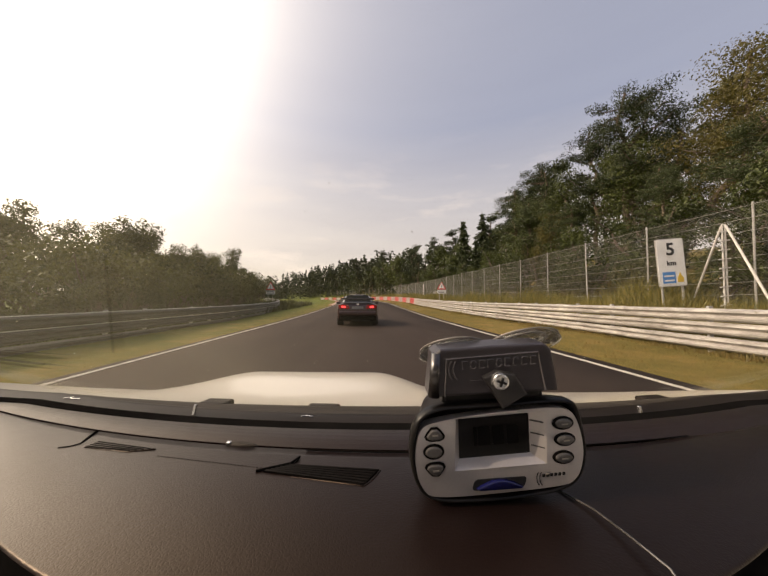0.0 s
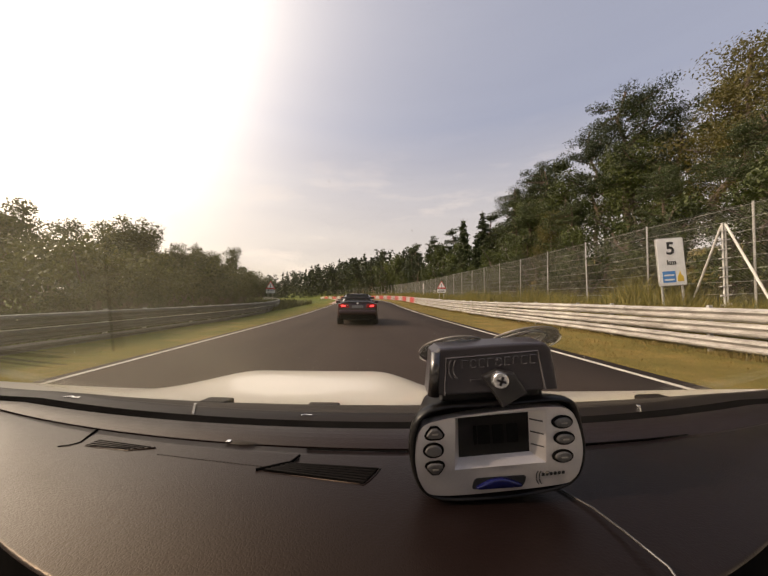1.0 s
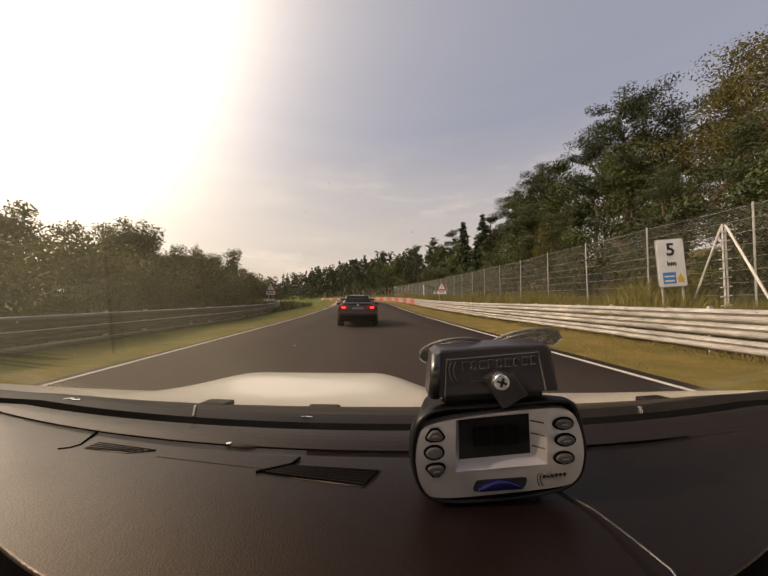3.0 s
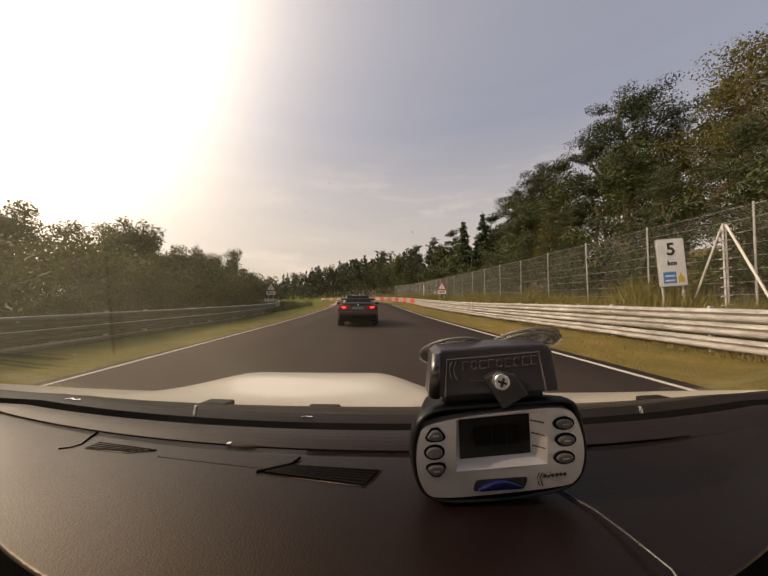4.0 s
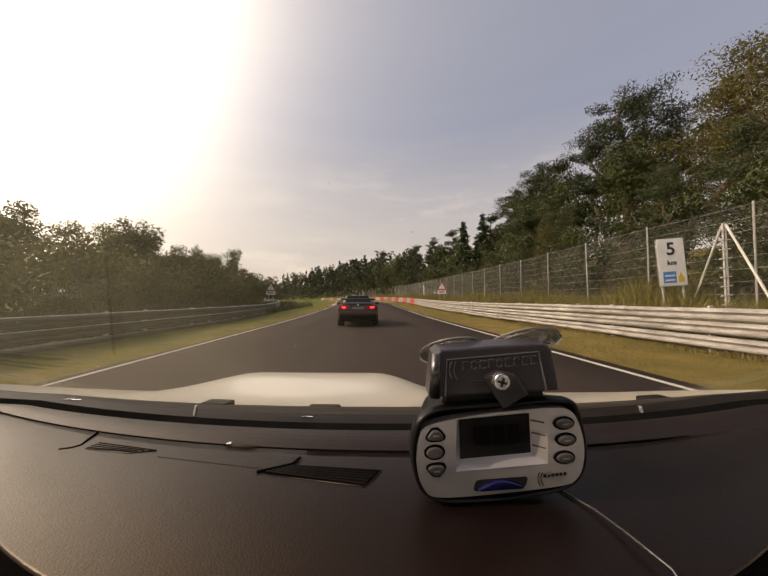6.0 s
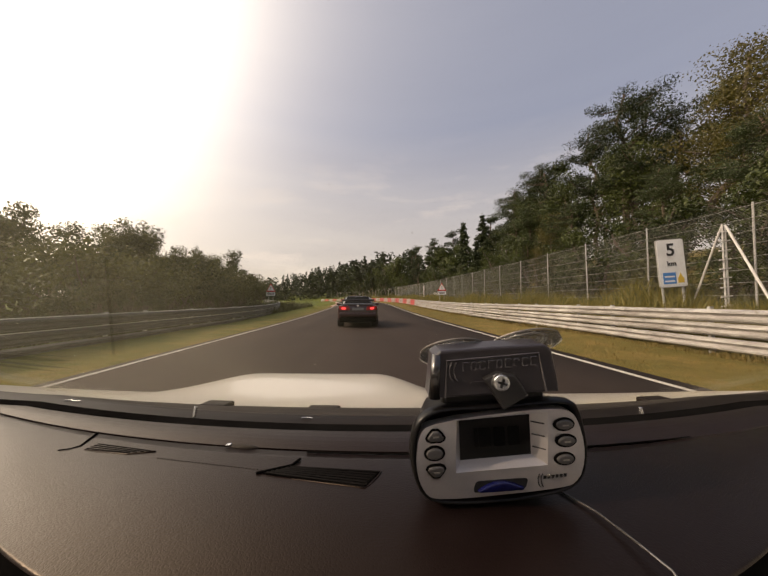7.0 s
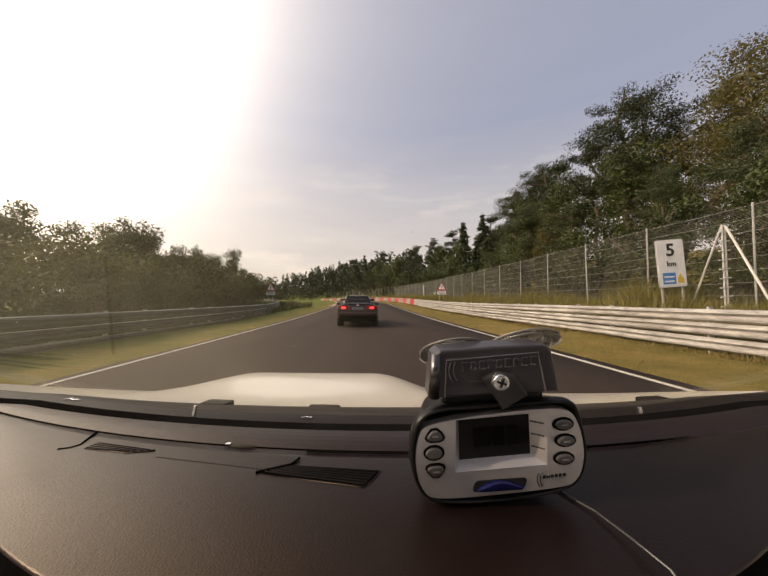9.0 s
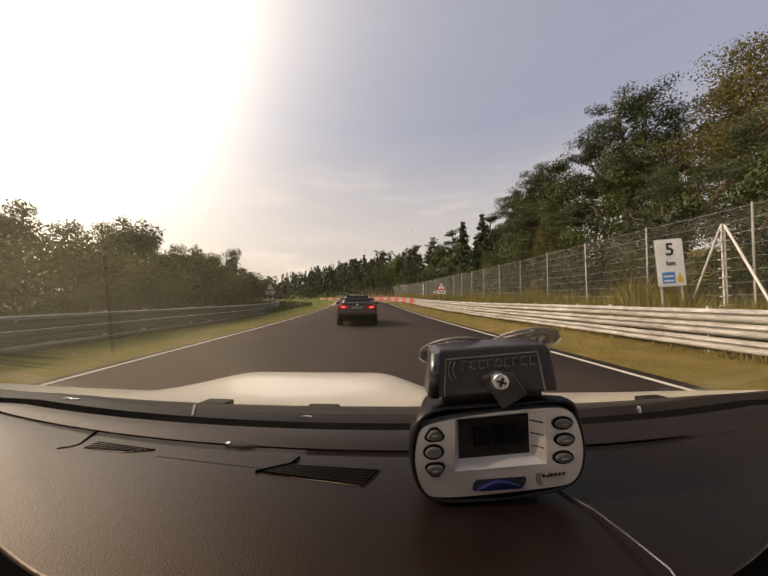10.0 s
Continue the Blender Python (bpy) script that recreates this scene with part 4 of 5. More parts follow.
def track_car(label, m, body, roof, lamp, wing):
    """A two-door saloon seen from behind; y = 0 is its rear bumper, y runs forward."""
    t = thing("car", label, "car", "cars ahead on the track", m)
    part("body", loft([(0.0, 0.76, 0.34, 0.8), (0.03, 0.83, 0.29, 0.96), (0.1, 0.88, 0.25, 1.005), (0.5, 0.915, 0.24, 1.02), (1.0, 0.925, 0.24, 1.01), (2.2, 0.9, 0.24, 0.96), (3.0, 0.91, 0.24, 0.93), (3.9, 0.88, 0.24, 0.84), (4.35, 0.8, 0.26, 0.74), (4.5, 0.64, 0.32, 0.62)], 32, 5.0), body, t, smooth=True)
    part("roof", cabin_skin([(0.55, 0.72, 0.68, 0.94, 1.03), (0.95, 0.75, 0.64, 0.93, 1.22), (1.3, 0.77, 0.6, 0.92, 1.385), (1.7, 0.76, 0.565, 0.9, 1.42), (2.3, 0.77, 0.57, 0.9, 1.4), (2.75, 0.78, 0.64, 0.9, 1.17), (3.15, 0.76, 0.7, 0.9, 0.97)]), roof, t, "silver roof with pillars", smooth=True)
    frame_panel((-0.6, 0.66, 1.05), (0.6, 0.66, 1.05), (0.49, 1.24, 1.35), (-0.49, 1.24, 1.35), "rear_window", CARGLASS, t, 0.045)
    for s in (-1, 1):
        quad = [(s * 0.735, 1.15, 1.0), (s * 0.745, 2.75, 0.99), (s * 0.62, 2.3, 1.34), (s * 0.61, 1.4, 1.34)]
        frame_panel(*(quad if s > 0 else quad[::-1]), "side_window", CARGLASS, t, 0.02)
        lens = part("tail_lamp", slab(rounded(0.46, 0.19, 0.06, 5, 0.35 * s, at=(s * 0.6, 0.85)), -0.012, 0.14, 0.012), TAIL_LAMP, t, "large red tail lamp")
        if lamp:
            part("lit_strip", slab(rounded(0.19, 0.085, 0.035, 4, 0.3 * s, at=(s * 0.62, 0.85)), -0.018, -0.01), lamp, lens, "glowing brake light")
        part("reflector", slab(rounded(0.3, 0.05, 0.02, 3, at=(s * 0.6, 0.545)), -0.008, 0.06), PLATE, t, "pale strip in the bumper")
        for k in (0.4, 0.52):
            part("exhaust_tip", tube([(s * k, -0.03, 0.3), (s * k, 0.2, 0.3)], 0.042, 12), RIM, t)
        part("mirror", join(box(0.2, 0.12, 0.13, (s * 1.0, 2.55, 1.0), 0.03), rod((s * 0.86, 2.57, 0.96), (s * 0.95, 2.56, 0.98), 0.025)), body, t)
        for y in (0.78, 3.6):
            w = part("wheel", rod((s * 0.66, y, 0.33), (s * 0.9, y, 0.33), 0.2, n=20), RIM, t)
            ty = bmesh.new()
            prof = [(0.64, 0.22), (0.64, 0.31), (0.67, 0.335), (0.88, 0.335), (0.92, 0.31), (0.92, 0.22)]
            rings = [[ty.verts.new((s * x, y + r * math.cos(2 * math.pi * i / 28), 0.335 + r * math.sin(2 * math.pi * i / 28))) for i in range(28)] for x, r in prof]
            for a, b in zip(rings, rings[1:] + rings[:1]):
                for i in range(28):
                    ty.faces.new((a[i], a[(i + 1) % 28], b[(i + 1) % 28], b[i]))
            part("tyre", ty, TYRE, w)
    part("number_plate", slab(rounded(0.5, 0.11, 0.015, 3, at=(0, 0.82)), -0.005, 0.1), PLATE, t, "pale number plate without readable characters")
    part("boot_edge", box(1.5, 0.16, 0.035, (0, 0.13, 1.02), 0.014), roof, t)
    part("diffuser", join(box(1.0, 0.12, 0.1, (0, 0.06, 0.27), 0.02), *[box(0.015, 0.1, 0.09, (x, 0.0, 0.26)) for x in (-0.27, -0.09, 0.09, 0.27)]), BLACK, t)
    part("bumper", box(1.66, 0.16, 0.2, (0, 0.02, 0.56), 0.06, seg=3), body, t)
    part("bumper_skirt", box(1.6, 0.2, 0.22, (0, 0.06, 0.36), 0.05, seg=3), RUBBER, t, "black lower bumper")
    part("boot_seam", box(1.02, 0.012, 0.012, (0, -0.004, 0.73), 0.003), BLACK, t)
    part("badge", slab(oval(0.1, 0.08, 14, at=(0, 0.965)), 0.02, 0.05), CHROME, t, "small round bright badge")
    part("shark_fin", join(box(0.03, 0.16, 0.05, (0, 1.5, 1.43), 0.01)), body, t)
    if wing:
        w = part("rear_wing", box(1.42, 0.26, 0.05, (0, 0.1, 1.2), 0.016, pose(0, 0, 0, -7, 0, 0)), BLACK, t, "black rear wing on two stays")
        for s in (-1, 1):
            part("stay", box(0.02, 0.1, 0.24, (s * 0.42, 0.15, 1.09), 0.004), BLACK, w)
            part("end_plate", box(0.014, 0.28, 0.13, (s * 0.716, 0.1, 1.19), 0.004), BLACK, w)
    return t


track_car("dark red sports coupe with a silver roof, brake lamps lit", Matrix.Translation((-0.3, 13.0, 0.03)) @ pose(0, 0, 0, 0, 0, 1.5), CARBODY, CARROOF, BRAKE_LAMP, True)
track_car("black saloon further down the track", Matrix.Translation((middle(62) + 0.6, 62.0, 0.03 + lift(62))) @ pose(0, 0, 0, 1.0, 0, 6.5), CARBODY_B, CARBODY_B, None, False)


# ---- the car that carries the camera ----
LEVEL = -0.16                                  # the dashboard's top below the camera


def edge(x):
    d = abs(x - 0.01)                          # where the dashboard meets the glass
    return 0.332 + 0.29 * min(d, 0.5) ** 2 + 0.12 * max(d - 0.5, 0.0)


def seam(x):
    return 0.289 + 0.33 * (x - 0.03) ** 2


def gap(x):
    return 0.0016 * (1.0 - ease(0.27, 0.325, x))   # half the width of the seam, closing towards its end


def brow(x):
    return 0.137 + 0.9 * x * x                 # the dashboard's near edge


def lens_shape(x, y, rx, ry, rz):
    """A flattened domed lug."""
    return sheet(span(0, 2 * math.pi, 20), span(0, 1, 5), lambda a, v: (x + rx * math.cos(a) * math.cos(v * math.pi / 2), y + ry * math.sin(a) * math.cos(v * math.pi / 2) - 0.12 * rx * math.cos(a), LEVEL - 0.0004 + rz * math.sin(v * math.pi / 2)))


def glass_point(glass_at, u, w):
    """Where the sight line with slopes u and w meets the inside of the glass."""
    y = 0.2
    for _ in range(16):
        v = (0.475 + 0.24 * (u * y) ** 2 - y) / 0.85
        y = y + (glass_at(u * y, v)[2] - w * y) * 0.6
    return Vector((u * y, y - 0.003, w * y - 0.003))


def glass_reflection(glass_at, path):
    """A narrow streak that paints a reflection on the glass: rows of (u, w, half width along u, half width along w)."""
    bm = bmesh.new()
    pairs = [[bm.verts.new(glass_point(glass_at, u + k * du, w + k * dw)) for k in (-1, 1)] for u, w, du, dw in path]
    for p, q in zip(pairs, pairs[1:]):
        bm.faces.new((p[0], p[1], q[1], q[0]))
    return bm


def build_own_car():
    car = thing("car", "cream-white car with dark grained dashboard, seen from inside", "car", m=CAR)
    xs = span(-0.75, 0.75, 120)
    inner = [x for x in span(-0.5, 0.5, 100)]

    def pad(x, v):
        near, far = min(brow(x), seam(x) - 0.03), seam(x) - gap(x)
        if v < 0:                               # rolled front edge
            a = -v * math.pi / 2
            return (x, near - 0.0025 * math.sin(min(a, math.pi / 2)), LEVEL - 0.006 - 0.003 * (1 - math.cos(min(a, math.pi / 2))) - 0.2 * max(-v - 1.0, 0))
        if v > 1:
            return (x, far, LEVEL - (v - 1) * 0.006)
        dip = 0.004 * math.sin(math.pi * v) - 0.012 * (1 - v) ** 3
        return (x, near + (far - near) * v, LEVEL + dip * 0.5)
    dash = part("dashboard", sheet(inner, [-0.75, -0.5, -0.25] + span(0, 1, 12) + [1.03, 1.1, 2.0], pad), DASH, car, "dark brown-black grained soft dashboard", smooth=True)

    part("front_face", sheet(inner, [-2.2, -1.04, -1.0, -0.75], pad), RUBBER, dash, "black lower front of the dashboard", smooth=True)

    def trim(x, v):
        a, b = seam(x) + gap(x), edge(x)
        if v < 0:
            return (x, a, LEVEL + v * 0.006)
        return (x, a + (b - a) * v, LEVEL + 0.0015 * math.sin(math.pi * v))
    part("rear_trim", sheet(xs, [-2.0, -0.1, -0.03] + span(0, 1, 5), trim), DASH_REAR, dash)
    part("gap_floor", sheet(xs, [0, 1], lambda x, v: (x, seam(x) - 0.006 + 0.012 * v, LEVEL - 0.009)), RUBBER, dash)
    # the lug and the short second groove on the seam
    part("seam_lug", lens_shape(-0.1435, 0.3005, 0.0165, 0.0042, 0.0026), COWL, dash, "thin rounded lug")
    # small bright box in place of the gloss highlight on the lug's end
    part("lug_tip", box(0.005, 0.004, 0.0018, (-0.158, 0.3015, LEVEL + 0.0014), 0.0006), CHROME, dash, "bright bit standing in for the lug's highlight")
    part("groove", tube([(x, seam(x) - 0.004, LEVEL + 0.0009) for x in span(-0.075, 0.03, 12)], 0.0007, 5), RUBBER, dash)
    part("groove", tube([(x, seam(x) - 0.0, LEVEL + 0.001) for x in span(0.2, 0.33, 12)], 0.0006, 5), RUBBER, dash)

    def vent(tip, back, right, front, n, bend, mat, bed, sink):
        """A louvred outlet between four corners on the dashboard."""
        tip, back, right, front = (Vector((*p, LEVEL + 0.0022)) for p in (tip, back, right, front))
        bm = bmesh.new()
        f = bm.faces.new([bm.verts.new(p) for p in (tip, front, right, back)])
        r = bmesh.ops.extrude_face_region(bm, geom=[f])
        bmesh.ops.translate(bm, vec=(0, 0, -0.004), verts=[v for v in r["geom"] if isinstance(v, bmesh.types.BMVert)])
        v = part("air_vent", bm, bed, dash, "black louvred demister outlet")
        for i in range(n):
            f = (i + 0.5) / n
            a, b = tip.lerp(back, f), front.lerp(right, f)
            part("slat", box((b - a).length * 0.985, 0.0016, 0.0024, (a + b) / 2 + Vector((0, 0, sink)), 0.0004, pose(0, 0, 0, 25, 0, math.degrees(math.atan2(b.y - a.y, b.x - a.x)))), mat, v)
        rim = [front + Vector((-0.004, 0.0005, -0.0010)), front.lerp(right, -0.03) + Vector((0, -0.0008, -0.0010)), front.lerp(right, 0.2) + Vector((0.0022, 0, -0.0010)), front.lerp(right, 0.6) + Vector((0.0022, 0, -0.0010)), right + Vector((0.001, 0, -0.0010))]
        part("rim", tube([tip.lerp(front, 0.3) + Vector((0, -0.0012, -0.0012))] + rim, 0.0009, 6), DASH_REAR, v, smooth=True)
        if bend:
            part("lip", tube([back + Vector((bend[0] + 0.004, bend[1], 0)), back + Vector((-0.001, 0.002, 0)), back.lerp(tip, 0.45) + Vector((-0.002, 0.0015, 0)), tip + Vector((-0.006, 0, 0))], 0.0011, 6), RUBBER, v)
    vent((-0.1036, 0.2535), (-0.0818, 0.263), (-0.0035, 0.2565), (-0.0155, 0.236), 6, (0.0, 0.012), VENT, RUBBER, -0.0001)
    vent((-0.2955, 0.2915), (-0.2916, 0.303), (-0.2241, 0.289), (-0.2472, 0.2845), 4, None, RUBBER, DASH_REAR, -0.0008)
    part("groove", tube([(-0.3157, 0.3254, LEVEL + 0.001), (-0.311, 0.311, LEVEL + 0.001), (-0.3068, 0.299, LEVEL + 0.001), (-0.3115, 0.293, LEVEL + 0.001), (-0.3202, 0.2905, LEVEL + 0.001)], 0.0014, 5), RUBBER, dash)
    stitch = join(*[box(0.0016, 0.0005, 0.0006, (-0.212 + 0.0036 * i, 0.2775 - 0.00062 * i, LEVEL + 0.0014)) for i in range(30)])
    part("stitching", stitch, COWL, dash)

    # rubber seal, cowl and its fittings
    def seal(x, v):
        a = v * math.pi
        return (x, edge(x) + 0.024 - 0.026 * math.cos(a), LEVEL - 0.004 + 0.0038 * math.sin(a))
    rub = part("windscreen_seal", sheet(xs, span(0, 0.42, 5), seal), RUBBER, car, "black rubber seal along the glass", smooth=True)
    # upper half in a lighter colour, painting the light on the rounded seal
    part("seal_lip", sheet(xs, span(0.42, 1, 6), seal), SEAL_LIP, rub, "grey-brown upper lip, its lit tone painted in", smooth=True)

    def cowl(x, v):
        a = edge(x) + 0.046
        return (x, a + (max(0.478 + 0.15 * x * x, a + 0.03) - a) * v, LEVEL - 0.008 - 0.024 * v + 0.004 * math.sin(math.pi * v))
    panel = part("cowl", sheet(xs, span(0, 1, 5), cowl), COWL, car, "grey plastic scuttle panel", smooth=True)
    for x, w, h in ((-0.268, 0.044, 0.017), (0.455, 0.046, 0.017), (-0.095, 0.05, 0.009)):
        part("clip", box(w, 0.03, h, (x, 0.462 + 0.15 * x * x, LEVEL - 0.03), 0.003, pose(0, 0, 0, -6, 0, math.degrees(0.3 * x))), SEAL_LIP, panel)
    for x, z, tilt in ((-0.2365, -0.1535, 5), (0.3335, -0.159, -6)):
        part("bright_clip", box(0.0032, 0.004, 0.0125, (x, edge(x) + 0.02, z), 0.0006, pose(0, 0, 0, -12, tilt, 0)), CHROME, panel, "small bright metal clip")
    for x, r, w in ((-0.452, 35, 0.011), (-0.446, -25, 0.007), (-0.438, 4, 0.012), (-0.098, 20, 0.008), (-0.092, -12, 0.009)):
        part("fixing", box(w, 0.0014, 0.0014, (x, edge(x) + 0.03, LEVEL + 0.001), 0.0005, pose(0, 0, 0, 0, 0, r)), CHROME, panel)

    # the parked wiper
    arm = part("wiper", tube([(x, edge(x) + 0.056, LEVEL - 0.0085) for x in span(-0.42, -0.06, 16)], 0.0016, 6), RUBBER, car, "black wiper lying along the scuttle", smooth=True)
    part("blade_edge", tube([(x, edge(x) + 0.052, LEVEL - 0.0072) for x in span(-0.4, -0.12, 16)], 0.0006, 5), COWL, arm)

    # bonnet with a raised middle
    def hood(x, v):
        y = 0.5 + 0.15 * x * x * (1 - v) + 0.83 * min(v, 1.0)
        z = -0.21 - 0.255 * min(v, 1.0) ** 1.05 - 0.006 * (x + 0.2) ** 2
        lump = 1.0 - ease(0.2, 0.49, abs(x + 0.235))
        z += 0.075 * lump * ease(0.05, 0.7, v)
        if v > 1:
            y += 0.12 * (v - 1)
            z -= 0.3 * (v - 1) ** 1.4
        return (x, y, z)
    part("bonnet", sheet(span(-1.13, 0.93, 90), span(0, 1, 18) + [1.1, 1.25, 1.5, 2.0, 2.6], hood), PAINT, car, "cream-white bonnet with a raised middle", smooth=True)

    part("bonnet_lip", tube([(x, hood(x, 0.0)[1] - 0.001, hood(x, 0.0)[2] + 0.001) for x in span(-0.62, 0.62, 40)], 0.0013, 6), PAINT, car, "folded pale edge of the bonnet", smooth=True)

    # glass, pillars, roof and the shell round the cabin
    def glass_at(x, v, out=0.0):
        y = 0.475 - 0.85 * v + 0.24 * x * x * (1 - 0.4 * v)
        z = -0.192 + 0.85 * 0.66 * v - 0.05 * x * x * v
        return (x, y - 0.48 * out, z - 0.88 * out)
    bm = join(*[sheet(span(-1.08, 0.94, 56), span(-0.35, 1, 27), lambda x, v: glass_at(x, v, out)) for out in (0.0, 0.005)])
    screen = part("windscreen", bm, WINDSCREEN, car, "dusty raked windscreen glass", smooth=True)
    screen.visible_shadow = False
    mid, half = -0.1, 1.03
    shell = part("lower_body", loft([(-2.75, 0.8, -0.85, -0.32), (-2.6, 0.95, -0.95, -0.22), (-2.2, half, -0.98, -0.2), (-1.72, half, -0.98, -0.22), (-1.6, half, -0.98, -0.5), (0.35, half, -0.98, -0.5),
                 (0.9, half, -0.98, -0.5), (1.5, 0.98, -0.98, -0.54), (1.8, 0.88, -0.95, -0.6), (1.95, 0.65, -0.88, -0.68)], 32, 6.0), PAINT, car, "cream-white painted body", smooth=True)
    for v in shell.data.vertices:
        v.co.x += mid
    for s in (-1, 1):
        e = mid + s * half
        part("pillar", tube([(e, 0.62, -0.26), (e - 0.04 * s, 0.15, 0.06), (e - 0.1 * s, -0.33, 0.345), (e - 0.13 * s, -0.8, 0.36), (e - 0.14 * s, -1.35, 0.35)], 0.04, 8), BLACK, car, smooth=True)
        part("rear_pillar", tube([(e - 0.04 * s, -1.75, -0.2), (e - 0.14 * s, -1.3, 0.34)], 0.09, 8), PAINT, car, smooth=True)
        door = part("door", box(0.06, 1.95, 0.46, (e - 0.035 * s, -0.55, -0.35), 0.025, seg=3), PAINT, car, "cream-white door")
        part("door_lining", box(0.02, 1.9, 0.44, (e - 0.08 * s, -0.55, -0.35), 0.008), LINER, door)
        part("wing_panel", box(0.06, 0.62, 0.28, (e - 0.035 * s, 0.74, -0.57), 0.025, seg=3), PAINT, car)
        for y in (1.12, -1.85):
            w = part("wheel", rod((e - 0.24 * s, y, -0.86), (e + 0.012 * s, y, -0.86), 0.21, n=20), RIM, car)
            ty = bmesh.new()
            prof = [(-0.25, 0.22), (-0.25, 0.31), (-0.22, 0.335), (0.0, 0.335), (0.02, 0.31), (0.02, 0.22)]
            rings = [[ty.verts.new((e + s * x, y + q * math.cos(2 * math.pi * i / 28), -0.86 + q * math.sin(2 * math.pi * i / 28))) for i in range(28)] for x, q in prof]
            for a, b in zip(rings, rings[1:] + rings[:1]):
                for i in range(28):
                    ty.faces.new((a[i], a[(i + 1) % 28], b[(i + 1) % 28], b[i]))
            part("tyre", ty, TYRE, w)
    part("roof", box(1.78, 1.1, 0.035, (mid, -0.9, 0.372), 0.014), PAINT, car, "cream-white roof")
    part("roof_lining", box(1.74, 1.06, 0.02, (mid, -0.9, 0.342), 0.006), LINER, car, "grey cloth roof lining")
    part("bulkhead", box(1.9, 0.05, 0.5, (mid, -1.65, -0.4), 0.02), LINER, car)
    part("cabin_floor", box(1.9, 2.1, 0.04, (mid, -0.55, -0.47), 0.01), LINER, car)
    # an upright reflection in the glass, painted as a dark and a pale strip
    part("smear", glass_reflection(glass_at, [(-0.926 + 0.02 * k / 8, 0.125 - 0.335 * k / 8, 0.006, 0.0) for k in range(9)]), REFLECTION_DARK, screen, "dark vertical reflection painted on the glass")
    part("streak", glass_reflection(glass_at, [(-0.903 + 0.02 * k / 8, 0.13 - 0.335 * k / 8, 0.016, 0.0) for k in range(9)]), REFLECTION_FAINT, screen, "faint pale reflection painted on the glass")
    # reflected lines of the dashboard, painted low on the left of the glass
    for w0, w1, end, thick, mat in ((-0.196, -0.218, -1.04, 0.0022, REFLECTION_PALE), (-0.208, -0.232, -1.06, 0.008, REFLECTION_DARK), (-0.226, -0.258, -1.05, 0.004, REFLECTION_PALE), (-0.237, -0.268, -1.1, 0.004, REFLECTION_DARK)):
        row = [(-1.34 + (end + 1.34) * k / 8, w0 + (w1 - w0) * (k / 8) ** 0.8, 0.0, thick * (1.0 - 0.8 * (k / 8) ** 3)) for k in range(9)]
        part("streak", glass_reflection(glass_at, row), mat, screen)
    # marks of insects and grit on the glass
    rnd = random.Random(4)
    for px, py, size, dark in ((840, 475, 1.6, True), (675, 380, 0.9, True), (772, 525, 0.9, True), (406, 540, 0.9, True), (126, 487, 0.8, True),
                               (645, 740, 1.1, False), (752, 735, 1.0, False), (605, 703, 0.9, False), (47, 657, 1.6, False), (682, 622, 0.9, False), (627, 436, 0.7, True),
                               (160, 722, 1.0, False), (1190, 728, 1.0, False), (262, 570, 0.9, False), (1330, 330, 0.6, True)):
        u, w = (px - 784) / 601.6, (588 - py) / 601.6
        y = glass_point(glass_at, u, w).y + 0.003
        spot = bmesh.new()
        n = 7
        ring = []
        for i in range(n):
            r = size * 0.0002 * rnd.uniform(0.4, 1.3)
            a = 2 * math.pi * i / n
            ring.append(spot.verts.new((u * y + r * math.cos(a), y - 0.003, w * y + 1.5 * r * math.sin(a))))
        top = spot.verts.new((u * y, y - 0.0045, w * y))
        for i in range(n):
            spot.faces.new((ring[i], ring[(i + 1) % n], top))
        part("insect_mark", spot, SPLAT_DARK if dark else SPLAT, screen)
    return car


own = build_own_car()


# ---- the timing device and its bracket ----
GROW = Matrix.Diagonal((1.36, 1.36, 1.36, 1.0))
TURN = 3.0                                     # how far the device is turned towards the passenger, degrees
MM = 0.0002658                                 # one step of the device's drawing


def bow(x):
    """How far the device's front curves forward beside its middle."""
    return -0.0012 * (x / 165) ** 2


